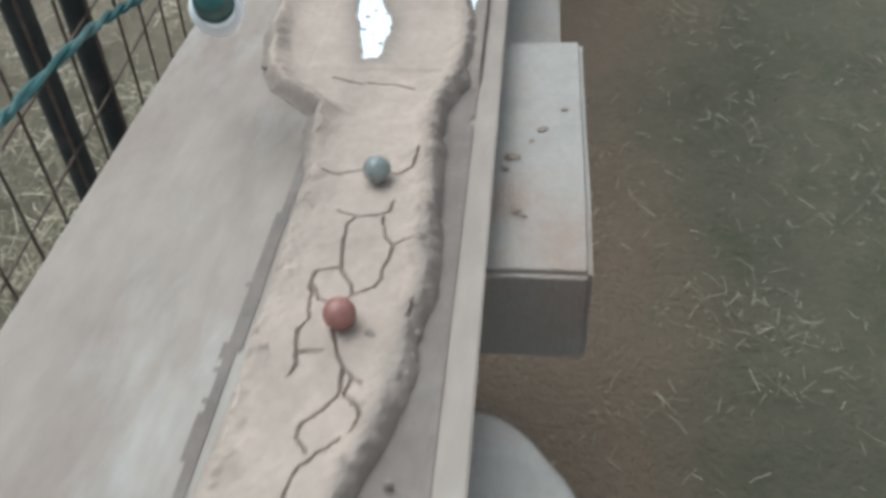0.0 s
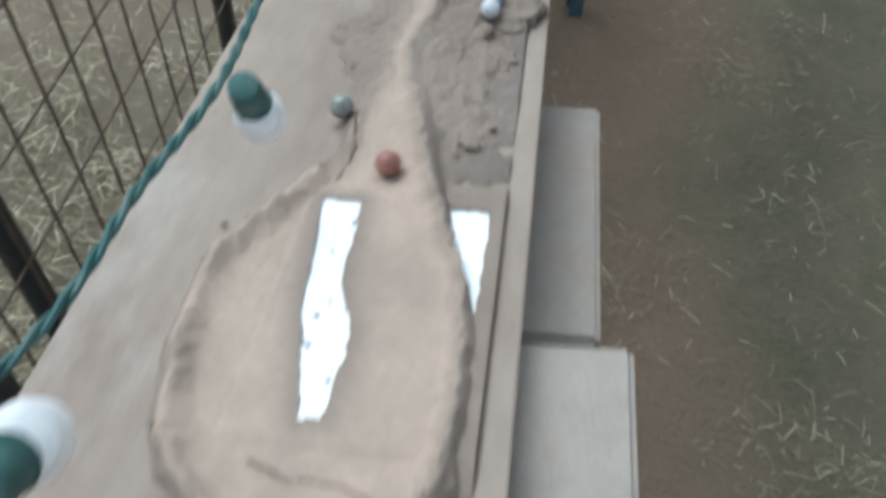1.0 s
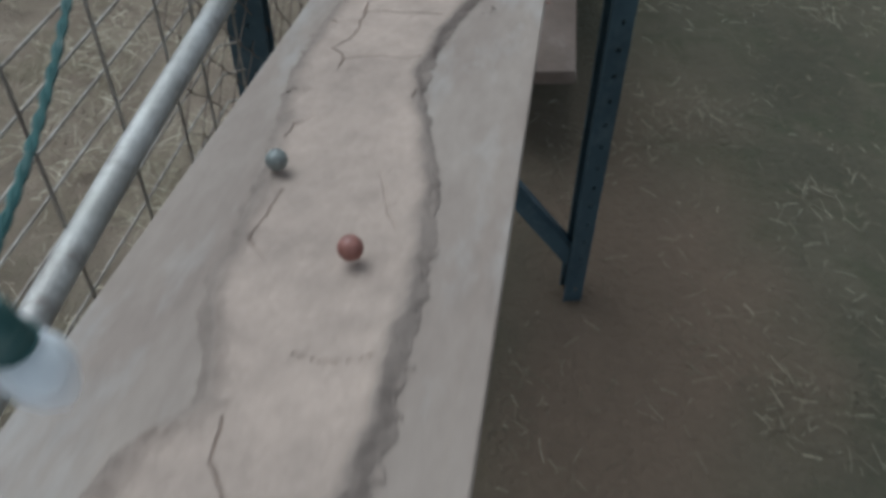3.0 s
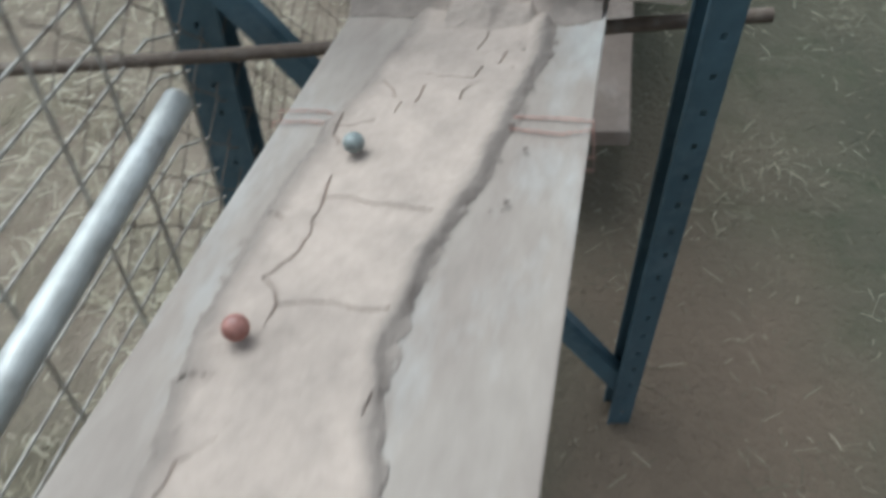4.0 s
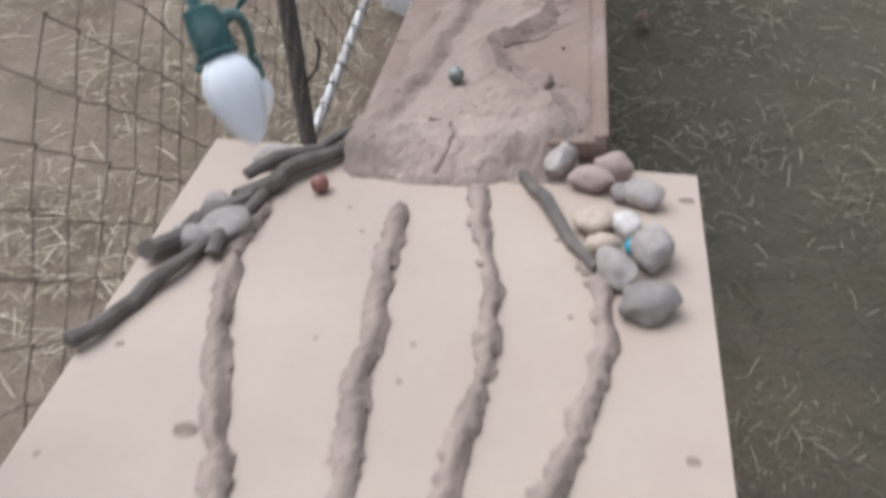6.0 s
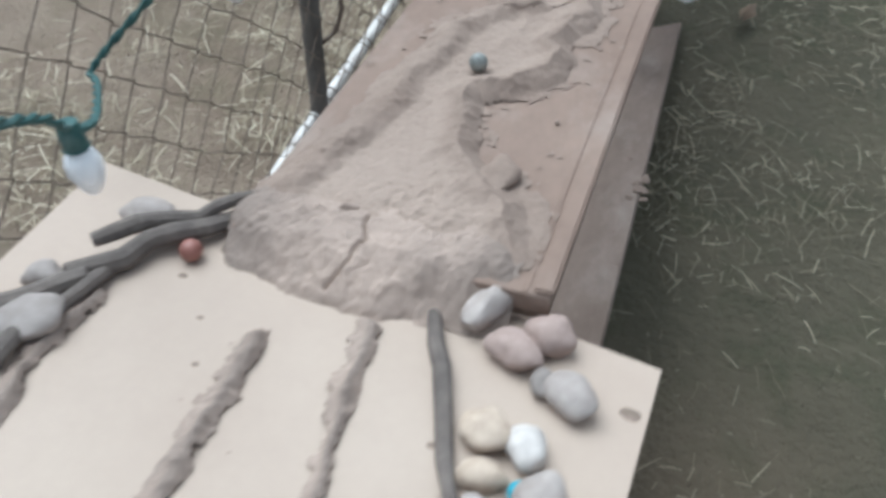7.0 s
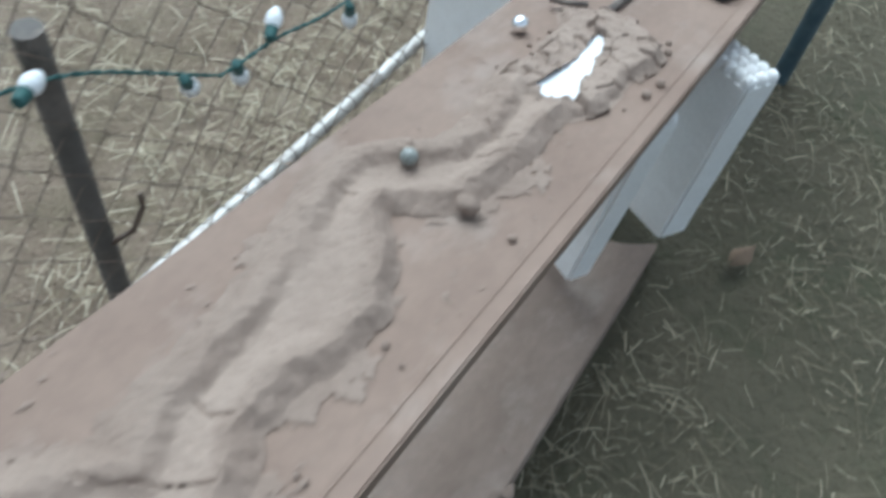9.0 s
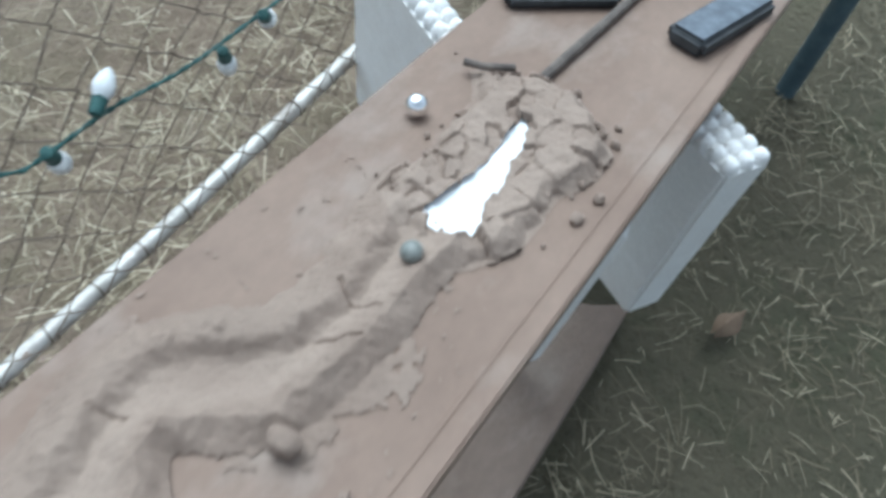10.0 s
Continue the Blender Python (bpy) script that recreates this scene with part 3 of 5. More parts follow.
def build_damp():
    """Thin films of damp mud on the board along both sides of the clay."""
    U, V = grid(-0.02, 0.1275, -2.2, -1.38, 0.003)
    n = 0.006 * fnoise(U, V, 35, 71) + 0.003 * fnoise(U, V, 120, 72)
    inner, outer = np.interp(V, [-2.2, -1.88, -1.7, -1.62, -1.54], [-0.012, -0.002, 0.0, 0.002, -0.006]), np.interp(V, [-2.2, -1.88, -1.64, -1.54], [0.0055, 0.0085, 0.0125, 0.002])
    tagged(relief("mud_film", U, V, 0.0007 + 0 * U, 0 * U, (U > inner + n * 0.5) & (U < outer) & (V < -1.54), M_DAMP, BF, "thin dark film of damp mud along the clay's edge"), group="mud films")
    tagged(relief("mud_film", U, V, 0.0011 + 0.0004 * fnoise(U, V, 90, 73), 0 * U, (U > 0.078) & (1.6 * n + 0.0085 * smooth(-V, 1.40, 1.56) - 0.002 > 0.0006), M_DAMP, BF, "dark damp mud smeared between clay and board edge"), group="mud films")
    U, V = grid(0.03, 0.1275, -1.34, -1.02, 0.0022)
    H = 0.0016 + 0.0028 * fnoise(U, V, 22, 74) + 0.002 * fnoise(U, V, 70, 75) + 0.004 * smooth(V, -1.25, -1.06) - 0.008 * smooth(-V, 1.26, 1.33)
    tagged(relief("mud_film", U, V, H, 0 * U, (H > 0.0009) & (U > np.interp(V, [-1.34, -1.25, -1.13, -1.02], [0.09, 0.068, 0.034, 0.055]) + 0.008 * fnoise(U, V, 30, 76)) & (V < -1.03 - 0.01 * fnoise(U, V, 40, 77)), M_DAMP, BF, "rough dark mud spread beside the narrow lane"), group="mud films")
    U, V = grid(-0.13, -0.05, -0.99, -0.70, 0.002)
    H = 0.0012 + 0.007 * np.exp(-((U + 0.083 + 0.006 * fnoise(U, V, 18, 78)) / 0.013) ** 2) * (1 + 0.5 * fnoise(U, V, 60, 79)) - 0.003 * smooth(np.abs(V + 0.84), 0.09, 0.125)
    tagged(relief("mud_film", U, V, H, 0 * U, (H > 0.0016) & (U < -0.0665 + 0.002 * fnoise(U, V, 50, 81)), M_DAMP, BF, "dark damp mud smeared along the white panel"), group="mud films")


build_damp()


# ---- clay ridges on the plate, and the ramp up to it ----
def build_plate_clay():
    u0, u1, v0, v1 = -0.50, 0.02, -0.06, 0.60
    U, V = grid(u0, u1, v0, v1, 0.0022)
    lines = [[(-0.012, 0.355), (-0.043, 0.391), (-0.079, 0.436), (-0.115, 0.52), (-0.145, 0.602), (-0.163, 0.662), (-0.178, 0.731), (-0.172, 0.795)],
             [(0.012, 0.358), (0.003, 0.41), (-0.007, 0.452), (-0.022, 0.56), (-0.024, 0.624), (-0.03, 0.70), (-0.038, 0.80)],
             [(0.033, 0.368), (0.047, 0.41), (0.053, 0.452), (0.066, 0.566), (0.066, 0.622), (0.064, 0.682), (0.049, 0.759), (0.034, 0.842)],
             [(0.08, 0.352), (0.092, 0.405), (0.108, 0.45), (0.132, 0.515), (0.148, 0.575), (0.156, 0.631), (0.154, 0.684), (0.142, 0.723)]]
    ring = inside(U, V, plate_ring)
    for i, ln in enumerate(lines):
        ln = [onplate(*p) for p in ln]
        Uw, Vw = U + 0.005 * fnoise(U, V, 45, 20 + i), V + 0.004 * fnoise(U, V, 60, 84 + i)
        d, core = away(Uw + 0.0045, Vw, ln), away(Uw, Vw, ln)
        H = (0.0062 + 0.004 * fnoise(U, V, 34, 24 + i)) * np.exp(-(d / (0.0095 + 0.005 * fnoise(U, V, 24, 36 + i) + 0.004 * fnoise(U, V, 110, 92 + i))) ** 4) + (0.0045 + 0.004 * fnoise(U, V, 40, 88 + i)) * np.exp(-(core / 0.0055) ** 2)
        H += 0.0035 * fnoise(U, V, 120, 29) + 0.0018 * fnoise(U, V, 260, 30) - 0.0016 - 0.02 * (1 - smooth(V, 0.0, 0.009))
        # lane falls to the darker clay along the core: the ridge's shaded right side, painted
        tagged(relief("clay_ridge", U, V, np.maximum(H, 0.0003), np.clip((0.5 + 0.6 * fnoise(U, V, 26, 80 + i)) * smooth(core, 0.001, 0.006), 0, 0.85), (H > 0.0006) & (d < 0.03) & ring, M_CLAY, PF, "wavy ridge of grey clay pressed along the tan plate"), group="clay ridges")
    # ramp of clay from the upper board onto the plate
    U, V = grid(-0.06, 0.12, 0.25, 0.42, 0.002)
    k = smooth(V, 0.285, 0.358)
    wide = 1 - smooth(np.abs(U - 0.024 + 0.012 * fnoise(U, V, 30, 34)), 0.038, 0.058)
    tongue = np.exp(-((U - 0.02 + 0.006 * fnoise(U, V, 40, 35)) / 0.0135) ** 2)
    H = 0.0015 + k * (0.0165 * wide + 0.0145 * tongue) + 0.0028 * fnoise(U, V, 60, 33) + 0.0018 * fnoise(U, V, 150, 38) - 0.02 * smooth(V, 0.385, 0.412) - 0.003 * (1 - smooth(V, 0.255, 0.29))
    relief("clay_ramp", U, V, H, 0.75 * wide * (0.7 + 0.5 * fnoise(U, V, 25, 39)), H > 0.0032, M_CLAY, BF, "lump of clay ramping up onto the tan plate")


build_plate_clay()


def build_fillet():
    """Mud packed into the gap between the grey board and the raised edge of the plate."""
    U, V = grid(-0.1415, 0.142, 0.30, 0.395, 0.002)
    edge = 0.331 + (0.223 - U) * 0.1132
    under = np.array([onw(x, 0.331 + (0.223 - x) * 0.1132) for x in U[:, 0]])[:, None] - 0.0098
    k = np.clip((V - edge + 0.036 + 0.01 * fnoise(U, V, 22, 95)) / 0.036, 0, 1)
    H = under * k**2.3 + 0.0018 * fnoise(U, V, 60, 96) + 0.0008 * fnoise(U, V, 160, 97) - 0.0012
    relief("mud_fill", U, V, np.minimum(H, under), np.clip(0.1 + 0.6 * (1 - smooth(np.abs(U - 0.02 + 0.015 * fnoise(U, V, 25, 98)), 0.045, 0.07)), 0, 1), (H > 0.0006) & (V < edge + 0.006), M_CLAY, BF, "grey-brown mud packed under the plate's edge")


def build_apron():
    U, V = grid(-0.125, 0.137, 0.835, 0.96, 0.0016)
    top = np.array([onw(x, 0.87) for x in U[:, 0]])[:, None] + 0 * V
    near = 0.851 + 0.012 * np.abs(U) / 0.1 + 0.01 * fnoise(U, V, 26, 61)
    k = 0.5 * np.clip((V - near) / 0.042, 0, 1) + 0.5 * smooth(V - near, 0.0, 0.042)
    H = (top - 0.0015 + 0.003 * smooth(V - near, 0.0, 0.01)) * (1 - k) + 0.0285 * k + 0.003 * fnoise(U, V, 55, 62) + 0.004 * np.maximum(0, fnoise(U, V, 120, 63)) + 0.0012 * fnoise(U, V, 260, 68) - 0.0075 * smooth(V, 0.925, 0.958)
    for c in ([(0.002, 0.95), (-0.004, 0.925), (0.004, 0.905), (0.0, 0.885), (-0.012, 0.862)], [(-0.03, 0.93), (-0.012, 0.938), (0.004, 0.93)], [(0.03, 0.945), (0.05, 0.93), (0.07, 0.935)]):
        H -= 0.005 * np.exp(-(away(U + 0.003 * fnoise(U, V, 90, 66), V, c) / 0.0014) ** 2)
    side = np.abs(U - 0.005 + 0.012 * fnoise(U, V, 25, 64))
    H -= 0.006 * smooth(side, 0.105, 0.124)
    relief("clay_apron", U, V, H, np.clip(smooth(0.11 - side, 0, 0.05) * (0.62 + 0.5 * fnoise(U, V, 30, 67)), 0, 1), (V > near) & (side < 0.126), M_CLAY, BF, "rough apron of clay joining the plate to the brown board")


# ---- winding clay channel on the lower board ----
def cells(U, V, pts):
    """Distances to the nearest and the next of some seeds, and a random height for the nearest."""
    d1, d2, k = np.full(U.shape, 9.0), np.full(U.shape, 9.0), np.zeros(U.shape)
    for x, y, h in pts:
        d = np.hypot(U - x, V - y)
        near = d < d1
        d2 = np.where(near, d1, np.minimum(d2, d))
        k = np.where(near, h, k)
        d1 = np.where(near, d, d1)
    return d1, d2, k


def build_lower_clay():
    U, V = grid(-0.128, 0.141, 0.90, 2.16, 0.0016)
    left = [(-0.056, 0.862), (-0.082, 0.938), (-0.069, 0.991), (-0.054, 1.05), (-0.047, 1.10), (-0.046, 1.139), (-0.036, 1.175), (-0.03, 1.20), (-0.03, 1.232), (-0.019, 1.249), (-0.006, 1.275), (0.016, 1.295), (0.031, 1.309),
            (0.017, 1.328), (0.002, 1.368), (-0.002, 1.408), (-0.007, 1.462), (-0.021, 1.515), (-0.048, 1.60), (-0.059, 1.645), (-0.055, 1.675), (-0.032, 1.705), (0.007, 1.737), (0.015, 1.81), (0.0, 1.885), (0.0, 1.93)]
    right = [(0.105, 0.862), (0.119, 0.918), (0.097, 0.971), (0.065, 0.997), (0.035, 1.03), (0.022, 1.08), (0.012, 1.118), (0.02, 1.132), (0.052, 1.147), (0.076, 1.18), (0.082, 1.213), (0.067, 1.233), (0.079, 1.273), (0.089, 1.313),
             (0.073, 1.356), (0.058, 1.374), (0.052, 1.432), (0.067, 1.476), (0.065, 1.521), (0.036, 1.579), (-0.006, 1.618), (-0.007, 1.638), (0.02, 1.662), (0.047, 1.685), (0.054, 1.73), (0.057, 1.80), (0.057, 1.885), (0.058, 1.93)]
    Uw, Vw = U + 0.0065 * fnoise(U, V, 40, 41), V + 0.0065 * fnoise(U, V, 40, 42)
    within = inside(Uw, Vw, left + right[::-1])
    dl, dr = away(Uw, Vw, left), away(Uw, Vw, right)
    hl = 0.0155 + 0.005 * fnoise(U, V, 20, 43)
    hr = 0.0165 + 0.004 * fnoise(U, V, 20, 44)
    floor = 0.005 + 0.0014 * fnoise(U, V, 50, 45)
    floor = floor + 0.0016 * np.maximum(0, fnoise(U, V, 140, 59)) + 0.0012 * fnoise(U, V, 28, 60)
    inner = floor + np.maximum((hl - floor) * (1 - smooth(dl, 0.0, 0.02)), (hr - floor) * (1 - smooth(dr, -0.01, 0.032)) * 1.1)
    outer = np.maximum(hl * (1 - smooth(dl, 0.002, 0.04)), hr * np.clip(1 - (dr + 0.003 * fnoise(U, V, 40, 57)) / 0.021, 0, 1))
    smear = 0.0006 - 0.07 * np.maximum(np.minimum(dl, dr) - 0.03, 0) + 0.003 * fnoise(U, V, 16, 46)
    H = np.where(within, inner, np.maximum(outer, smear))
    H = np.where(V > 1.94, -0.003, H)
    H += 0.0013 * fnoise(U, V, 90, 47) + 0.0007 * fnoise(U, V, 260, 48) + 0.0045 * np.maximum(0, fnoise(U, V, 85, 55)) * np.exp(-(np.minimum(dl, dr) / 0.016) ** 2)
    # rough patch where the clay leaves the plate
    H += 0.004 * np.exp(-(((U - 0.03) / 0.06) ** 2 + ((V - 0.93) / 0.06) ** 2)) * (1 + 1.2 * fnoise(U, V, 120, 49))
    H *= smooth(V, 0.903, 0.955)
    # crumbled mound of broken clay at the end
    mound = [(-0.06, 2.092), (-0.03, 2.11), (0.0, 2.125), (0.045, 2.12), (0.085, 2.095), (0.118, 2.06), (0.112, 2.02), (0.099, 1.985), (0.104, 1.921), (0.084, 1.874), (0.058, 1.85), (0.04, 1.87), (0.0, 1.88), (-0.026, 1.90), (-0.028, 1.935), (-0.02, 1.965), (-0.03, 2.0), (-0.03, 2.05)]
    mi, md = inside(Uw, Vw, mound), away(Uw, Vw, mound + mound[:1])
    rng = random.Random(8)
    seeds = [(rng.uniform(-0.07, 0.125), rng.uniform(1.85, 2.13), rng.uniform(-1, 1)) for _ in range(95)]
    d1, d2, k = cells(Uw, Vw, seeds)
    lump = 0.014 * smooth(md, 0, 0.018) + 0.005 * k + 0.004 * fnoise(U, V, 45, 50) + 0.0015 * fnoise(U, V, 160, 58) - 0.0055 * (1 - smooth(d2 - d1, 0.0002, 0.0026)) * smooth(fnoise(U, V, 30, 53), -0.15, 0.12)
    H = np.where(mi, np.maximum(H * (V < 1.9), lump), H)
    for c in LOWER_CRACKS:
        d = away(U + 0.003 * fnoise(U, V, 90, 51), V + 0.003 * fnoise(U, V, 90, 52), c)
        H -= 0.005 * np.exp(-(d / 0.0009) ** 2)
    strip = [(0.027, 2.048), (0.041, 2.039), (0.052, 1.97), (0.063, 1.903), (0.053, 1.891), (0.022, 1.9), (0.03, 1.95), (0.03, 1.988)]
    keep = (V > 0.913) & ((H > 0.0006) | (mi & (H > -0.01))) & ~inside(Uw, Vw, strip)
    lane = np.where(within, smooth(np.minimum(dl, dr), 0.004, 0.02), 0.0) * (0.65 + 0.45 * fnoise(U, V, 12, 54)) * (V < 1.88)
    lane = np.where(mi, 0.45 + 0.5 * fnoise(U, V, 24, 65) + 0.25 * k, lane)
    lane = np.where(V < 1.05, lane + 0.35 * smooth(1.05 - V, 0, 0.1) * within, lane)
    relief("clay_channel", U, V, np.maximum(H, 0.0002), np.clip(lane, 0, 1), keep, M_CLAYBROWN, BF @ Matrix.Translation((0, 0, 0.0205)), "winding dried clay channel ending in a crumbled mound",
                [("mound", mi), ("channel_floor", within & (np.minimum(dl, dr) > 0.01)), ("fence_side_wall", dl < dr), ("open_side_wall", V < 9)])
    alone("white_strip", prism([(0.016, 1.888), (0.067, 1.888), (0.06, 1.95), (0.05, 2.05), (0.022, 2.054), (0.026, 1.98)], 0.0, 0.003), M_WHITE, BF @ Matrix.Translation((0, 0, 0.0275)), "white plastic strip bedded in the clay mound", "strip")


LOWER_CRACKS = [[(0.05, 1.381), (0.03, 1.37), (0.017, 1.375)], [(0.079, 1.335), (0.05, 1.315), (0.02, 1.29), (0.0, 1.285)], [(-0.055, 1.62), (-0.03, 1.63)], [(0.01, 1.80), (0.03, 1.79), (0.05, 1.80)],
                [(0.002, 0.929), (0.0, 0.90), (0.008, 0.87)], [(0.03, 1.75), (0.055, 1.77)]]
build_lower_clay()


# ---- storage rack: perforated uprights, beam, braces, round bar ----
def bw(u, v, w=0.0):
    return BF @ Vector((u, v, w))


def perforated(width, h, pitch, hw, hh, at):
    """A strip of sheet steel of that width and height, in x and z, with a row of slots at x = at."""
    co, fc, z = [], [], 0.0
    xs = [0.0, at - hw, at + hw, width]
    zs = [0.0]
    z = 0.05
    while z + hh < h - 0.02:
        zs += [z - hh, z + hh]
        z += pitch
    zs.append(h)
    for a in zs:
        co += [(x, 0.0, a) for x in xs]
    for i in range(len(zs) - 1):
        for k in range(3):
            if not (k == 1 and i % 2 == 1):
                q = 4 * i + k
                fc.append((q, q + 1, q + 5, q + 4))
    me = bpy.data.meshes.new("perforated_face")
    me.from_pydata(co, [], fc)
    me.materials.append(M_BLUE)
    return me


def upright(base, top, turn, label, w, d, hole, open_side):
    """A C-section folded from perforated sheet steel, open towards the board."""
    ax = (top - base)
    m = Matrix.Translation(base) @ Vector((0, 0, 1)).rotation_difference(ax).to_matrix().to_4x4() @ Matrix.Rotation(turn, 4, "Z")
    t = thing("rack_upright", m, label, "upright", "uprights of the rack")
    h = ax.length
    side = Matrix.Translation((-open_side * w / 2, 0, 0)) @ Matrix.Rotation(radians(90), 4, "Z")
    for name, q, width, at in (("front_face", Matrix.Translation((-w / 2, 0, 0)), w, w * 0.56), ("outer_side", side, d, d * 0.5), ("back_face", Matrix.Translation((-w / 2, d, 0)), w, w * 0.5)):
        o = part(name, perforated(width, h, hole, 0.0036, 0.0048, at), None, t, m=q)
        md = o.modifiers.new("sheet", "SOLIDIFY")
        md.thickness, md.offset = 0.002, 0.0
    for y, name in ((0.0, "front_lip"), (d, "back_lip")):
        x = open_side * w / 2
        p = [(x, y, 0.002), (x, y, h)]
        part(name, tube(p, 0.0026, 8), M_BLUE, t)
    part("foot_plate", box((-0.035, -0.015, 0), (0.035, 0.05, 0.004), 0.001), M_BLUE, t)
    return t


upright(Vector((0.281, 0.355, 0.0)), Vector((0.243, 0.257, 1.4)), radians(12), "blue perforated steel rack upright beside the board", 0.036, 0.046, 0.05, -1)
upright(Vector((-0.385, 0.44, 0.0)), Vector((-0.385, 0.41, 1.4)), radians(12), "blue perforated steel rack upright by the fence", 0.066, 0.07, 0.05, 1)
beam = thing("rack_beam", Matrix.Translation((-0.44, 0.31, 1.0)), "blue steel rack beam crossing over the board", "beam")
part("bar", tube([(0, 0, 0), (0.685, 0.012, 0.0)], 0.0195, 18), M_BEAM, beam)
part("end_bracket", box((0.672, -0.004, -0.02), (0.69, 0.026, 0.022), 0.002), M_BEAM, beam)
ba, bb = Vector((-0.39, 0.385, 0.88)), Vector((0.27, 0.36, 0.13))
bx = (bb - ba).normalized()
by = (Vector((0, 1, 0)) - bx * bx.y).normalized()
alone("diagonal_brace", box((0, -0.013, -0.021), ((bb - ba).length, 0.013, 0.021), 0.004, 2), M_BLUE, Matrix.Translation(ba) @ Matrix((bx, by, bx.cross(by))).transposed().to_4x4(), "blue steel diagonal brace of the rack passing under the board", "brace")
alone("round_bar", tube([bw(-0.75, 0.245, -0.030), bw(-0.2, 0.325, -0.031), bw(0.318, 0.408, -0.032)], 0.0085, 10), M_RUST, Matrix(), "rusty round bar carrying the end of the board", "bar")

# two red rubber bands wrapped round the board
for v, k in ((0.137, 0.0), (0.118, 0.006)):
    loop = [(-0.147, v - 0.004, -0.026), (-0.147, v, 0.004), (-0.105, v + 0.004, 0.0025), (-0.08, v + 0.003, -0.004), (0.05, v + 0.001, -0.004), (0.075, v, 0.0025), (0.12, v - 0.002 - k, 0.003), (0.147, v - 0.012 + k, 0.007), (0.1495, v - 0.02, -0.025), (-0.147, v - 0.004, -0.026)]
    alone("rubber_band", tube(loop, 0.0010, 6), M_BAND, BF, "stretched red rubber band wrapped round the board", "band", "rubber bands")


# ---- fence: posts, wire panels, rails ----
FX = -0.372


def post(name, y, z0, z1, r, label, material=M_DARK):
    t = thing(name, Matrix.Translation((FX - 0.02, y, 0)), label, "post", "fence posts")
    part("shaft", tube([(0, 0, z0), (0, 0, z1)], r, 12), material, t)
    return t


for y in (-1.295, -1.185, -0.52):
    post("fence_post", y, -0.05, 1.25, 0.0165, "dark painted steel fence post")
pt = post("fence_post", 1.567, -0.05, 0.715, 0.0175, "weathered steel fence post with a bulb cable tied on top", M_POST)
part("hook", tube([(0.012, 0.0, 0.36), (0.03, 0.03, 0.375), (0.035, 0.05, 0.41), (0.03, 0.055, 0.43)], 0.004, 8), M_RUST, pt)


def wires(name, label, ys, zs, y0, y1, z0, z1, r, material, loops=False):
    t = thing(name, Matrix.Translation((FX, y0, z0)), label, "fence")
    for y in ys:
        part("upright_wire", tube([(0.003, y - y0, 0), (0.003, y - y0, z1 - z0)], r, 6, caps=False), material, t)
    for z in zs:
        p = [(-0.003, 0, z - z0), (-0.003, y1 - y0, z - z0)]
        if loops:
            p = [(0.0, 0.02, z - z0 - 0.004), (-0.016, 0.0, z - z0)] + p[:1] + p[1:] + [(-0.016, y1 - y0, z - z0), (0.0, y1 - y0 + 0.03, z - z0 - 0.004)]
            p = [(-0.03, q[1], q[2]) if i in (1, 2, len(p) - 2, len(p) - 3) else q for i, q in enumerate(p)]
        part("cross_wire", tube(p, r, 6, caps=False), material, t)
    return t


wires("wire_fence", "rusty welded wire fence panel of tall mesh", [-2.312 + 0.0656 * i for i in range(28)], [0.24 + 0.118 * i for i in range(8)], -2.33, -0.54, 0.22, 1.1, 0.0021, M_RUST)
wires("wire_grid", "pale wire grid panel with looped ends", [-0.44, -0.36, -0.22, -0.05, 0.10, 0.20, 0.345], [0.33 + 0.0575 * i for i in range(12)], -0.485, 0.335, 0.30, 1.0, 0.0024, M_PALEWIRE, True)
alone("fence_rail", tube([(FX + 0.02, -0.47, 0.634), (FX + 0.02, -0.1, 0.664), (FX + 0.02, 0.29, 0.683)], 0.019, 16), M_GALV, Matrix(), "scuffed galvanised pipe running along the fence", "rail")


def chain_link(y0, count, z0, rows, dy, dz, x):
    """Zigzag wires hooked into one another, with some slack."""
    t = thing("chain_link_fence", Matrix.Translation((x, y0, z0)), "slack rusty chain-link fence with diamond mesh", "fence")
    for j in range(count):
        p = []
        for i in range(rows):
            a = Vector((j * dy + (dy if (i + j) % 2 else 0.0), i * dz, 0))
            w = noise.noise_vector(Vector((a.x * 4, a.y * 4, 3.3))) * 0.011 + noise.noise_vector(Vector((a.x * 17, a.y * 17, 7))) * 0.005
            hook = 0.0022 if (i + j) % 2 else -0.0022
            p += [(w.z - hook, a.x + w.x, a.y + w.y - dz * 0.06), (w.z + hook, a.x + w.x, a.y + w.y + dz * 0.06)]
        part("wire", tube(p, 0.0011, 5, caps=False), M_LINK, t)


chain_link(0.12, 67, 0.19, 17, 0.0415, 0.0445, FX - 0.004)
rail = thing("bottom_rail", Matrix.Translation((FX - 0.02, 0.75, 0.205)), "pale weathered pipe tied along the foot of the fence", "rail")
part("pipe", tube([(0, 0, 0), (-0.002, 1.15, -0.005), (-0.01, 2.25, 0.01)], 0.0125, 14), M_GALV, rail)
tie = to_mesh("tie_wire", tube([(0.0137 * math.cos(a), 0.0016 * a - 0.005, 0.0137 * math.sin(a)) for a in [0.5 * i for i in range(15)]], 0.0011, 5), M_RUST)
for i in range(26):
    y = 0.045 + 0.083 * i
    part("tie_wire", tie, None, rail, m=pose(-0.002 * min(1, y / 1.15) - 0.008 * max(0, (y - 1.15) / 1.1), y, -0.005 * min(1, y / 1.15) + 0.015 * max(0, (y - 1.15) / 1.1), 0, 37 * i % 50, 8 - 5 * (i % 4)))


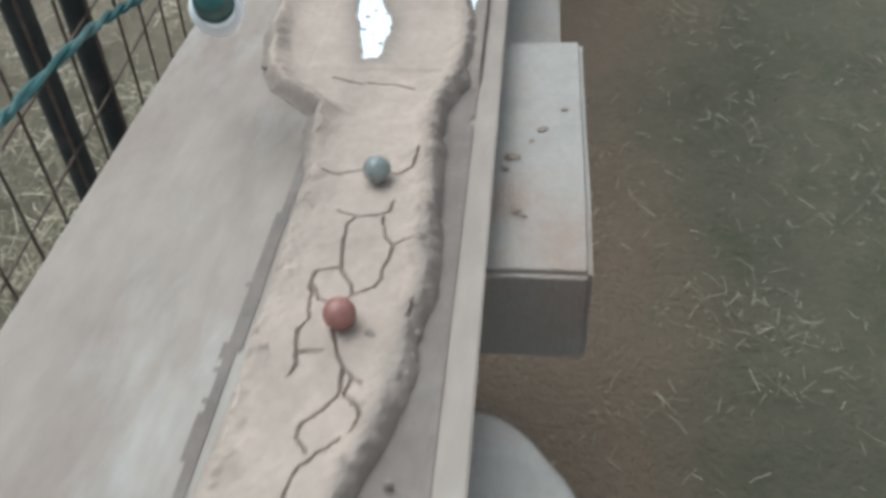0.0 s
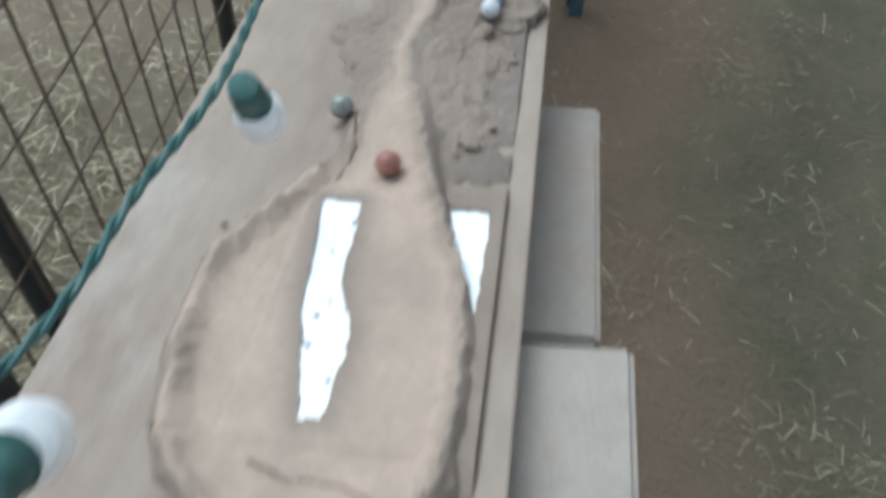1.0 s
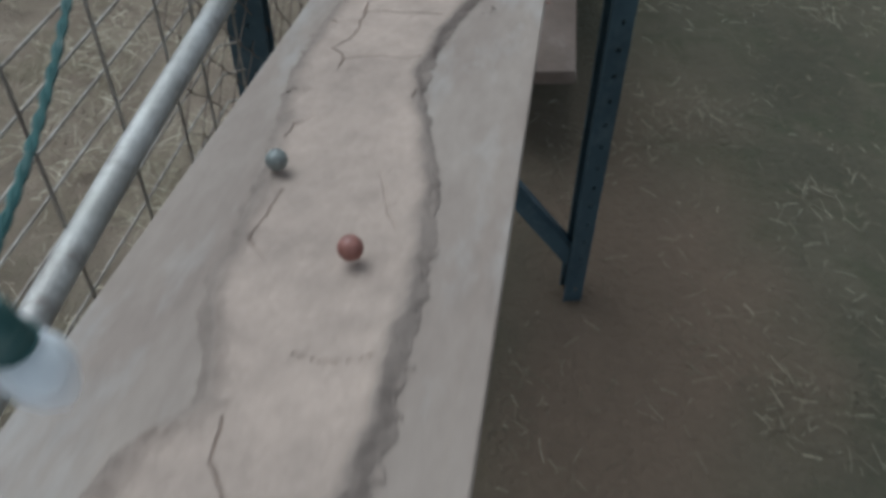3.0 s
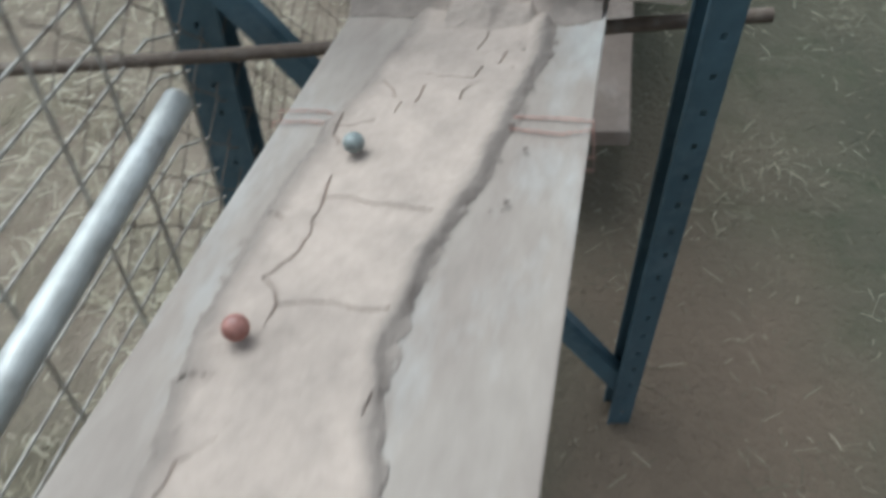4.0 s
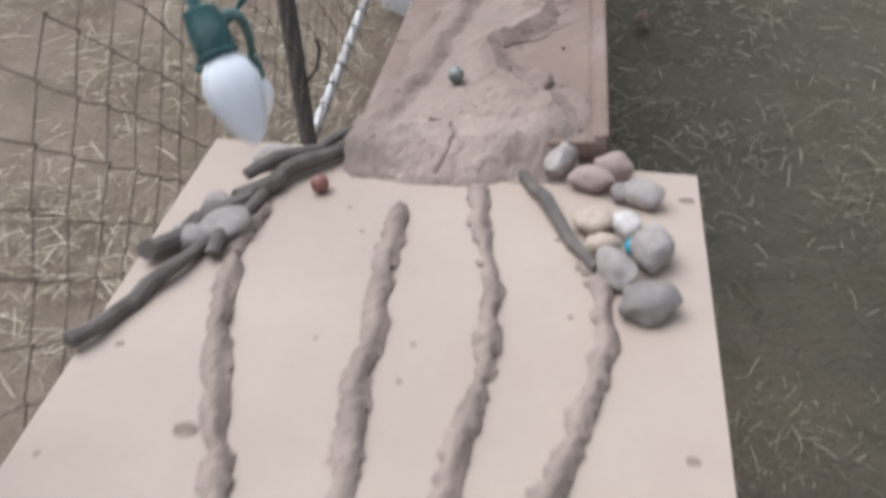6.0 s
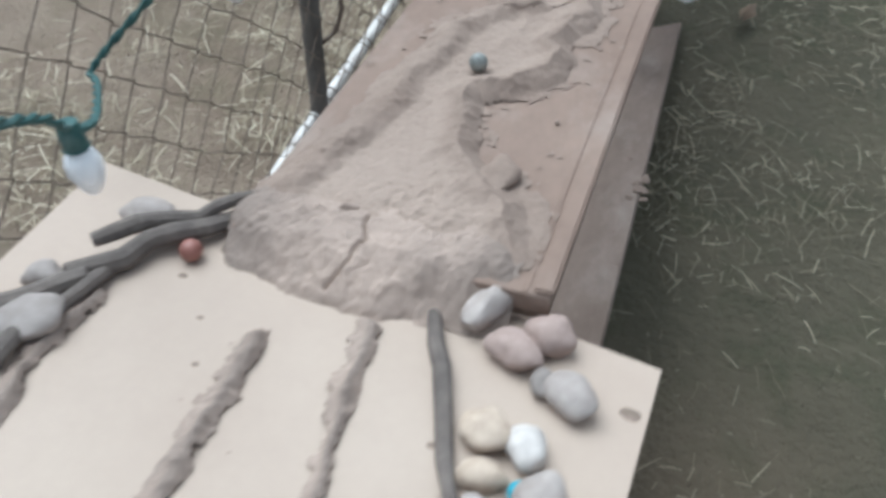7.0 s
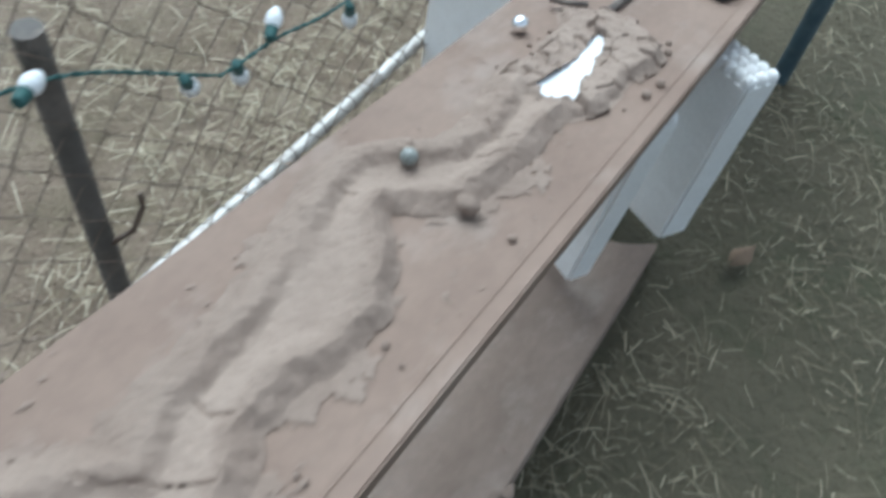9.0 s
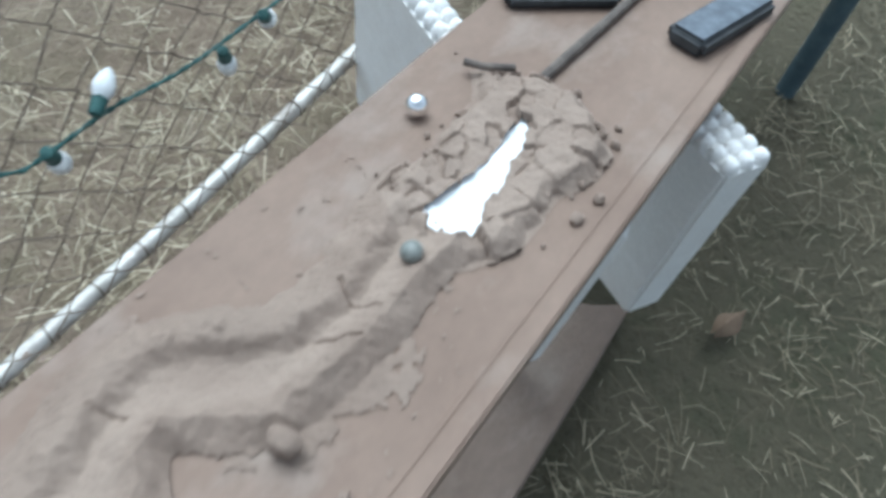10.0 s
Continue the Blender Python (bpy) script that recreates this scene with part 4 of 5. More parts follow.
# ---- string of bulbs ----
def bulb_light(m, label, size=1.0, tilt=0.0):
    t = thing("string_bulb", m, label, "bulb", "string of bulbs")
    k = size
    sock = part("socket", turned([(k * r, k * z) for r, z in ((0.005, 0.016), (0.0092, 0.0145), (0.0108, 0.004), (0.0112, -0.011), (0.0098, -0.013))], 16), M_CABLE, t, "dark green socket")
    part("collar", tube([(k * 0.0112 * math.cos(a), k * 0.0112 * math.sin(a), -k * 0.0105) for a in [2 * math.pi * i / 16 for i in range(17)]], k * 0.0011, 6, caps=False), M_CABLE, sock)
    part("glass", turned([(k * r, k * z) for r, z in ((0.0075, -0.0115), (0.013, -0.018), (0.0162, -0.027), (0.0158, -0.037), (0.0115, -0.05), (0.006, -0.059), (0.001, -0.063))], 20), M_BULB, t, "frosted pointed glass")
    return t


def cable(name, pts, r, label):
    """Two strands twisted along a smooth line."""
    P = [Vector(p) for p in pts]
    fine = []
    for i in range(len(P) - 1):
        p0, p1, p2, p3 = P[max(i - 1, 0)], P[i], P[i + 1], P[min(i + 2, len(P) - 1)]
        n = max(3, int((p2 - p1).length / 0.006))
        for j in range(n):
            s = j / n
            fine.append(0.5 * ((2 * p1) + (p2 - p0) * s + (2 * p0 - 5 * p1 + 4 * p2 - p3) * s * s + (3 * p1 - p0 - 3 * p2 + p3) * s**3))
    fine.append(P[-1])
    t = thing(name, Matrix.Translation(fine[0]), label, "cable")
    for ph in (0, math.pi):
        run = []
        for i, p in enumerate(fine):
            d = (fine[min(i + 1, len(fine) - 1)] - fine[max(i - 1, 0)]).normalized()
            a = d.cross(Vector((0, 0, 1))).normalized()
            b = a.cross(d)
            q = i * 0.9 + ph
            run.append(p - fine[0] + (a * math.cos(q) + b * math.sin(q)) * r * 0.85)
        part("strand", tube(run, r, 6), M_CABLE, t)


ROPE = [(-0.085, -2.3, 0.15), (-0.09, -1.74, 0.135), (-0.066, -1.62, 0.135), (-0.042, -1.52, 0.13), (-0.038, -1.44, 0.13), (-0.028, -1.345, 0.13), (-0.038, -1.19, 0.13), (-0.034, -1.05, 0.137), (-0.034, -0.97, 0.14), (-0.05, -0.86, 0.14), (-0.06, -0.76, 0.14), (-0.05, -0.65, 0.16), (-0.13, -0.4, 0.2), (-0.3, 0.0, 0.28)]
cable("bulb_cable", [BF @ Vector(p) for p in ROPE], 0.0018, "green twisted cable of a string of bulbs over the board")
for u, v, w, a in ((-0.022, -0.68, 0.162, 14),):
    bulb_light(BF @ pose(u, v, w, a, 0, 0) , "frosted clear bulb in a green socket hanging from the cable", 0.95)
for at, g, k in (((-0.014, -1.345, 0.12), (-0.12, 0.52, -0.85), 0.95), ((-0.041, -1.585, 0.113), (-0.29, 0.74, -0.60), 1.15), ((-0.02, -1.043, 0.137), (-0.135, 0.02, -0.99), 0.92)):
    bulb_light(BF @ Matrix.Translation(at) @ Vector((0, 0, -1)).rotation_difference(Vector(g)).to_matrix().to_4x4(), "frosted clear bulb in a green socket hanging from the cable", k)
ROPE2 = [(-0.24, 0.82, 0.58), (-0.14, 0.70, 0.42), (-0.089, 0.618, 0.326), (-0.077, 0.594, 0.309), (-0.062, 0.583, 0.295), (-0.071, 0.62, 0.281), (-0.095, 0.692, 0.25), (-0.133, 0.781, 0.195), (-0.155, 0.818, 0.158), (-0.2, 0.88, 0.115), (-0.27, 0.96, 0.085), (-0.3, 0.993, 0.079), (-0.22, 1.027, 0.157), (-0.192, 1.058, 0.19), (-0.19, 1.111, 0.268), (-0.18, 1.16, 0.36), (-0.2, 1.2, 0.5)]
cable("bulb_cable", [BF @ Vector(p) for p in ROPE2], 0.0022, "dark green twisted cable sagging past the tan plate")
bulb_light(BF @ Matrix.Translation((-0.058, 0.5715, 0.289)) @ Vector((0, 0, -1)).rotation_difference(Vector((0.34, -0.39, -0.86))).to_matrix().to_4x4(), "large frosted bulb in a green socket hanging over the plate", 1.0)
bulb_light(BF @ pose(-0.155, 0.817, 0.152, 0, 0, 0), "small frosted bulb in a green socket hanging by the twigs", 0.78)
bulb_light(BF @ pose(-0.19, 1.062, 0.175, 12, -4, 0), "frosted bulb in a green socket beside the fence", 0.95)
R3 = [(-0.34, 1.02, 0.98), (-0.33, 1.14, 0.93), (-0.33, 1.26, 0.85), (-0.34, 1.40, 0.73), (-0.35, 1.51, 0.70), (-0.35, 1.60, 0.66), (-0.33, 1.735, 0.576), (-0.33, 1.767, 0.56), (-0.33, 1.863, 0.555), (-0.33, 1.965, 0.533), (-0.33, 2.104, 0.526), (-0.34, 2.5, 0.5)]
cable("bulb_cable", R3, 0.0016, "dark green cable strung along the wire fence")
for p, a in (((-0.33, 1.142, 0.92), 0), ((-0.33, 1.26, 0.83), 10), ((-0.335, 1.509, 0.70), 80), ((-0.33, 1.785, 0.555), 20), ((-0.33, 1.85, 0.57), 100), ((-0.33, 2.02, 0.51), 15), ((-0.33, 1.70, 0.59), 30), ((-0.33, 2.09, 0.52), 40)):
    bulb_light(pose(*p, a, 0, 30), "small frosted bulb clipped to the fence cable", 0.72)


# ---- stones, twigs and marks on the plate ----
def onw(u, v):
    """Height of the plate's top over the board plane."""
    q = PFI @ Vector((u, v, 0))
    return (BFI @ PF @ Vector((q.x, q.y, 0))).z


def stone(u, v, r, sq, turn, seed, material, label):
    return alone("stone", ball(r, 3, sq, 0.28, seed), material, BF @ pose(u, v, onw(u, v) + r * sq[2] * 0.85, 0, 0, turn), label, "stone", "stones on the plate")


M_PALE, M_PINK, M_TURQ = solid("pale_quartz", (0.46, 0.42, 0.38), 0.6, c2=(0.62, 0.58, 0.53)), solid("pink_stone", (0.29, 0.215, 0.18), 0.75, c2=(0.38, 0.29, 0.25)), solid("turquoise_glass", (0.04, 0.26, 0.33), 0.3)
M_TAN = solid("tan_stone", (0.40, 0.315, 0.235), 0.7, c2=(0.5, 0.41, 0.32))
for i, (u, v, r, sq, turn, m, label) in enumerate((
        (0.187, 0.664, 0.024, (1.0, 0.8, 0.6), 20, M_STONE, "flat grey river stone on the tan plate"), (0.163, 0.707, 0.022, (0.7, 1.1, 0.6), 20, M_STONE, "grey-brown river stone on the tan plate"),
        (0.192, 0.733, 0.024, (0.7, 1.0, 0.7), -10, M_STONE, "blue-grey river stone on the tan plate"), (0.172, 0.778, 0.016, (0.8, 1.1, 0.7), 30, M_PALE, "white quartz pebble on the tan plate"),
        (0.144, 0.78, 0.019, (1.0, 0.8, 0.6), -20, M_TAN, "ochre pebble on the tan plate"), (0.189, 0.828, 0.019, (1.1, 0.8, 0.7), -25, M_STONE, "grey river stone on the tan plate"), (0.169, 0.834, 0.012, (0.8, 1, 0.8), 0, M_STONE, "small dark pebble on the tan plate"),
        (0.163, 0.876, 0.018, (1.0, 0.9, 0.8), 0, M_PINK, "round reddish-brown stone on the tan plate"), (0.141, 0.854, 0.018, (1.2, 0.8, 0.7), -10, M_PINK, "long reddish-brown stone on the tan plate"), (0.114, 0.89, 0.022, (0.6, 1.35, 0.75), -25, M_STONE, "upright pale oblong stone on the tan plate"),
        (0.151, 0.748, 0.014, (1.2, 0.8, 0.6), 10, M_TAN, "flat tan pebble on the tan plate"), (-0.198, 0.754, 0.022, (1.3, 1.0, 0.6), 10, M_STONE, "flat grey stone wedged against the twigs"), (-0.222, 0.735, 0.016, (1.2, 0.9, 0.7), 0, M_STONE, "small grey stone by the twigs"), (-0.191, 0.89, 0.02, (1.3, 0.8, 0.6), 0, M_STONE, "grey-brown stone by the twigs"), (-0.222, 0.796, 0.014, (1.2, 0.9, 0.7), 30, M_STONE, "small dark stone between the twigs"))):
    stone(u, v, r, sq, turn, i + 2, m, label)
build_apron()
build_fillet()
alone("glass_bead", ball(0.0075, 3, (1, 1, 0.9), 0.1, 3), M_TURQ, BF @ pose(0.177, 0.743, onw(0.177, 0.743) + 0.009), "small turquoise glass bead among the stones", "bead")


def twig(a, b, r, seed, lift=0.012, bend=0.01):
    rng = random.Random(seed)
    n, p = 9, []
    for i in range(n):
        s = i / (n - 1)
        u, v = a[0] + (b[0] - a[0]) * s + rng.uniform(-1, 1) * bend * 0.4, a[1] + (b[1] - a[1]) * s + rng.uniform(-1, 1) * bend * 0.4
        p.append((u, v, onw(u, v) + lift + 0.003 * math.sin(i * 1.3 + seed)))
    alone("twig", tube(p, [r * (1.05 - 0.4 * abs(i / (n - 1) - 0.3) + rng.uniform(-0.1, 0.1)) for i in range(n)], 9), M_STICK, BF, "grey dry twig laid along the edge of the plate", "twig", "twigs on the plate")


twig((-0.257, 0.58), (-0.2, 0.745), 0.0075, 1, 0.008)
twig((-0.253, 0.697), (-0.19, 0.805), 0.010, 2, 0.013, 0.014)
twig((-0.2, 0.80), (-0.1, 0.945), 0.009, 3, 0.012)
twig((-0.205, 0.835), (-0.11, 0.935), 0.007, 5, 0.02)
twig((-0.194, 0.706), (-0.178, 0.818), 0.007, 6, 0.009)
twig((0.068, 0.887), (0.146, 0.708), 0.0066, 4, 0.006, 0.004)
M_KNOT = solid("dark_knot", (0.16, 0.12, 0.09), 0.8)
for u, v, r in ((-0.136, 0.509, 0.010), (-0.154, 0.428, 0.010), (0.196, 0.381, 0.003), (0.203, 0.343, 0.006), (0.121, 0.387, 0.0025), (0.123, 0.432, 0.0025), (0.206, 0.515, 0.005), (-0.231, 0.478, 0.003), (-0.227, 0.592, 0.004), (-0.071, 0.612, 0.0025), (-0.091, 0.806, 0.003), (0.113, 0.762, 0.004), (0.126, 0.653, 0.003), (0.007, 0.611, 0.003), (-0.069, 0.765, 0.003), (0.004, 0.57, 0.003), (-0.129, 0.841, 0.004), (0.231, 0.836, 0.008), (0.02, 0.41, 0.003), (0.03, 0.43, 0.0025), (0.155, 0.665, 0.0035), (0.15, 0.65, 0.0025)):
    q = onplate(u, v)
    alone("mud_speck", ball(r, 2, (1, 0.7, 0.12), 0.2, int(u * 999)), M_KNOT, PF @ Matrix.Translation((q[0], q[1], 0.0)), "dark speck of dried mud on the plate", "speck", "mud specks")
M_MUD = solid("grey_mud", (0.17, 0.15, 0.14), 0.9)
for u, v, r in ((-0.031, -0.892, 0.0042), (-0.04, -0.792, 0.003), (-0.05, -0.80, 0.0022), (-0.045, -0.815, 0.0016), (-0.015, -0.785, 0.0025), (0.0, -0.77, 0.003), (0.02, -0.765, 0.002), (0.065, -0.765, 0.002), (0.09, -0.875, 0.0018), (0.11, -0.94, 0.0018), (0.1, -0.995, 0.003), (0.105, -0.985, 0.002), (-0.02, -0.755, 0.002), (0.01, -0.80, 0.0012)):
    alone("mud_speck", ball(r, 2, (1, 0.9, 0.5), 0.3, int(v * 999)), M_MUD, BF @ pose(u, v, 0.0125), "crumb of grey mud on the white panel", "speck", "mud specks")


# ---- marbles and pebbles that lie still ----
for i, (u, v, q, sq) in enumerate(((0.12, -1.046, 0.016, (1, 1, 0.7)), (0.112, -1.066, 0.011, (1.1, 0.9, 0.7)), (0.09, -1.083, 0.010, (1, 0.9, 0.7)), (0.128, -1.028, 0.011, (1, 1, 0.8)), (0.1, -1.02, 0.009, (1, 1, 0.7)), (0.115, -1.12, 0.006, (1.2, 0.8, 0.7)), (0.07, -1.17, 0.005, (1.3, 0.8, 0.6)), (0.095, -1.235, 0.006, (1.3, 0.8, 0.6)))):
    alone("clay_clod", ball(q * 1.2, 3, sq, 0.7, i + 30), M_CLAY, BF @ pose(u, v, 0.004 + q * 0.1), "lumpy grey-brown clod of clay beside the marbles", "clod", "clay clods")
alone("curled_straw", tube([(0.135, -1.065, 0.02), (0.146, -1.04, 0.032), (0.14, -1.015, 0.036), (0.128, -1.005, 0.03)], 0.0009, 6), M_STRAWDULL, BF, "bent piece of pale straw stuck in the clod", "straw")
alone("blue_marble", ball(0.008, 3), M_BLUEBALL, BF @ pose(0.098, -1.05, 0.024), "blue and white glass marble set in a clay clod", "marble")
alone("white_marble", ball(0.0088, 3), M_WHITEBALL, BF @ pose(0.095, -1.066, 0.023), "milky white glass marble set in a clay clod", "marble")
alone("clay_pebble", ball(0.0062, 3, (1.1, 0.9, 0.8), 0.45, 9), M_CLAY, BF @ pose(0.015, -1.003, 0.013), "round lump of dried clay at the panel's edge", "pebble")
alone("steel_ball", ball(0.0115, 4), M_CHROME, BF @ pose(-0.061, 2.004, 0.0318), "shiny chromed steel ball resting on the brown board", "ball")
alone("pale_pebble", ball(0.011, 3, (1.1, 0.9, 0.8), 0.25, 5), M_CLAYBROWN, BF @ pose(0.066, 1.676, 0.034), "pale rough pebble lying against the clay wall", "pebble")
alone("clay_lump", ball(0.02, 3, (0.9, 1.15, 0.6), 0.5, 6), M_CLAYBROWN, BF @ pose(0.08, 1.012, 0.024), "dark clod of clay beside the channel", "clod")
rng = random.Random(12)
for i in range(46):
    u, v = rng.choice([(rng.gauss(0.1, 0.02), rng.gauss(2.05, 0.03)), (rng.gauss(0.0, 0.05), rng.gauss(2.1, 0.015)), (rng.uniform(0.08, 0.13), rng.uniform(1.1, 1.9)), (rng.gauss(0.05, 0.06), rng.gauss(0.93, 0.03)), (rng.gauss(-0.02, 0.012), rng.gauss(1.93, 0.03))])
    if -0.12 < u < 0.135:
        r = rng.uniform(0.0018, 0.0052)
        alone("clay_crumb", ball(r, 2, (1, 0.85, 0.7), 0.5, i), M_CLAYBROWN, BF @ pose(u, v, 0.021 + r * 0.5 + (0.006 if 1.9 < v < 2.1 and -0.02 < u < 0.1 else 0.0)), "crumb of dried clay on the brown board", "crumb", "clay crumbs")


rng = random.Random(77)
for i in range(40):
    a = rng.uniform(0, 6.283)
    u, v, r = 0.045 + math.cos(a) * rng.uniform(0.06, 0.085), 1.99 + math.sin(a) * rng.uniform(0.10, 0.14), rng.uniform(0.002, 0.0065)
    if -0.1 < u < 0.145 and v > 1.9:
        alone("clay_crumb", ball(r, 2, (1.1, 0.85, 0.7), 0.6, i + 300), M_CLAYBROWN, BF @ pose(u, v, 0.0205 + r * 0.55, 0, 0, i * 31), "broken crumb of dried clay round the mound", "crumb", "clay crumbs")


# ---- foam blocks, sharpening block, stick and far leg at the lower end ----
def foam(corner, foot, length, thick, label, rows=3):
    """An upright slab that leans a little; its knobbly top follows the board's slope."""
    top = BF @ Vector(corner)
    x = (BF.to_3x3() @ Vector((-0.86, 0.51, 0))).normalized()
    y = Vector((0.51, 0.86, 0.0))
    z = top - Vector(foot)
    t = thing("foam_slab", Matrix.Translation(top), label, "foam", "foam slabs")
    bm = box((0, 0, -1), (1, 1, 0), 0, 1, 0, 0)
    for v in bm.verts:
        v.co = x * (v.co.x * length) + y * (v.co.y * thick) + z * v.co.z
    bmesh.ops.recalc_face_normals(bm, faces=bm.faces)
    bmesh.ops.bevel(bm, geom=list(bm.edges), offset=0.005, segments=2, affect="EDGES")
    bmesh.ops.subdivide_edges(bm, edges=list(bm.edges), cuts=3, use_grid_fill=True)
    for v in bm.verts:
        v.co += noise.noise_vector(v.co * 30) * 0.0018
    part("slab", bm, M_FOAM, t)
    k = thick / rows
    me = to_mesh("knob", ball(k * 0.6, 2, (0.85, 0.8, 1.1), 0.12, 2), M_FOAM)
    for i in range(int(length / k)):
        for j in range(rows):
            part("knob", me, None, t, m=Matrix.Translation(x * ((i + 0.5) * k) + y * ((j + 0.5) * k) + Vector((0, 0, 0.001))))
    return t


foam((0.199, 2.196, -0.052), (0.210, 2.227, 0.177), 0.26, 0.06, "white foam slab with a knobbly top under the board")
foam((0.132, 2.02, -0.05), (0.120, 2.063, 0.152), 0.61, 0.046, "long white foam slab passing under the board to the fence side", 2)
brick = thing("sharpening_block", BF @ pose(0.114, 2.328, 0.0205, 0, 0, -14), "dark grey rounded rubber block lying on the brown board", "block")
part("body", box((-0.024, -0.07, 0), (0.024, 0.07, 0.022), 0.006, 3), M_BLACK, brick)
part("top_face", box((-0.0185, -0.0645, 0.021), (0.0185, 0.0645, 0.0223), 0.0003), solid("grey_grit", (0.09, 0.105, 0.125), 0.8), brick, "dusty blue-grey top")
alone("dark_tray", box((0, 0, 0), (0.13, 0.09, 0.018), 0.006, 3), M_BLACK, BF @ pose(-0.085, 2.205, 0.0205, 0, 0, 40.6), "dark rubber tray lying on the brown board", "tray")
alone("stick", tube([(0.008, 2.12, 0.026), (0.014, 2.24, 0.0265), (0.02, 2.40, 0.0265)], 0.0055, 8), M_STICK, BF, "thin dark stick lying along the board", "stick")
alone("stick", tube([(-0.022, 2.118, 0.026), (-0.045, 2.095, 0.03), (-0.062, 2.085, 0.034)], 0.004, 8), M_STICK, BF, "short stub of twig poking out of the clay mound", "stick")
leg = thing("steel_stand", Matrix.Translation((0.235, 2.93, 0.09)), "dark blue steel leg standing in the straw", "leg")
part("shaft", tube([(0, 0, -0.05), (-0.005, -0.10, 0.36), (-0.01, -0.2, 0.8)], 0.02, 12), M_BLUE, leg)
part("stay", tube([(0.0, -0.09, 0.3), (-0.05, 0.02, 0.5), (-0.09, 0.1, 0.8)], 0.012, 10), M_BLUE, leg)
lf = bmesh.new()
bmesh.ops.create_grid(lf, x_segments=6, y_segments=8, size=0.5)
for q in lf.verts:
    s = q.co.y + 0.5
    q.co = Vector((q.co.x * 0.04 * math.sin(math.pi * min(max(s, 0.04), 0.96)) ** 0.8, q.co.y * 0.075, 0.012 * math.cos(q.co.x * 5) + 0.006 * math.sin(s * 5)))
alone("dead_leaf", lf, mat("dead_leaf", (0.16, 0.11, 0.075), (0.22, 0.16, 0.11), 30, 0.8), pose(0.352, 2.36, 0.115, 0, 0, -20), "curled brown dead leaf on the straw", "leaf")


for i, (u, v, r) in enumerate(((0.156, -1.566, 0.006), (0.178, -1.529, 0.0045), (0.16, -1.626, 0.0065), (0.151, -1.58, 0.004), (0.165, -1.633, 0.004), (0.196, -1.501, 0.003), (0.17, -1.545, 0.003))):
    alone("mud_clod", ball(r * 0.8, 2, (1.3, 0.75, 0.3), 0.6, i + 70), M_CLAYBROWN, BF @ pose(u, v, -0.0295 + r * 0.2, 0, 0, i * 40), "dark clod of mud stuck on the concrete block", "clod", "mud clods")
rng = random.Random(31)
for i in range(12):
    u, v, r = rng.uniform(0.012, 0.04), rng.uniform(-1.46, -1.32), rng.uniform(0.001, 0.0024)
    alone("mud_speck", ball(r, 2, (1, 0.9, 0.4), 0.35, i + 90), M_MUD, BF @ pose(u, v, 0.0064), "crumb of grey mud on the white sheet", "speck", "mud specks")

rng = random.Random(44)
for i in range(70):
    u, v = rng.choice([(rng.gauss(0.1, 0.012), rng.uniform(-1.9, -1.5)), (rng.gauss(0.1, 0.015), rng.uniform(-1.25, -1.05)), (rng.gauss(0.075, 0.012), rng.uniform(0.0, 0.34)), (rng.gauss(-0.05, 0.008), rng.uniform(-1.5, -1.3))])
    if -0.13 < u < 0.126:
        r = rng.uniform(0.0012, 0.0034)
        alone("clay_crumb", ball(r, 2, (1.1, 0.85, 0.7), 0.5, i + 200), M_CLAY, BF @ pose(u, v, 0.004 + r * 0.4), "crumb of dried clay along the track", "crumb", "clay crumbs")


alone("yellow_petal", ball(0.0055, 2, (1.2, 0.8, 0.3), 0.3, 3), solid("yellow_petal", (0.42, 0.36, 0.10), 0.7, c2=(0.55, 0.5, 0.2)), BF @ pose(0.034, 0.351, 0.0245, 0, 0, 30), "small yellow petal stuck to the clay ramp", "petal")
for i, (u, v, r) in enumerate(((0.145, 1.725, 0.012), (0.135, 1.745, 0.009), (0.15, 1.76, 0.010), (0.128, 1.70, 0.006), (0.155, 1.70, 0.007), (0.12, 1.60, 0.004), (0.14, 1.52, 0.005), (0.11, 1.82, 0.005))):
    alone("mud_clod", ball(r, 2, (1.3, 0.9, 0.4), 0.5, i + 130), M_CLAYBROWN, BF @ pose(u, v, -0.54 + r * 0.25, 0, 0, i * 50), "clod of dried mud on the low plank", "clod", "mud clods")


pale = thing("pale_board", pose(1.29, 1.24, -0.01, 0, 8, 20), "pale weathered board standing in the grass", "board")
part("face", box((-0.05, -0.009, 0), (0.10, 0.009, 0.34), 0.002), M_WHITE, pale)


# ---- marbles that roll ----
def marble(name, material, label):
    o = alone(name, ball(0.0095, 4), material, Matrix(), label, "marble", "marbles")
    return o


red_marble = marble("red_marble", M_RED, "small rusty red glass marble rolling down the clay")
grey_marble = marble("grey_marble", M_GREY, "small grey glass marble rolling down the clay")


def motions():
    for ob, track in ((red_marble, RED), (grey_marble, GREY)):
        rows, turn, last = [], 0.0, None
        for t, u, v, w in track:
            p = BF @ Vector((u, v, w))
            if last is not None:
                turn += min(1.4, (p - last).length / 0.0095)
            last = p
            rows.append((t, Matrix.Translation(p) @ Matrix.Rotation(-turn, 4, "X")))
        walk(ob, rows)


def plate_w(u, v):
    return onw(u, v) + 0.0097


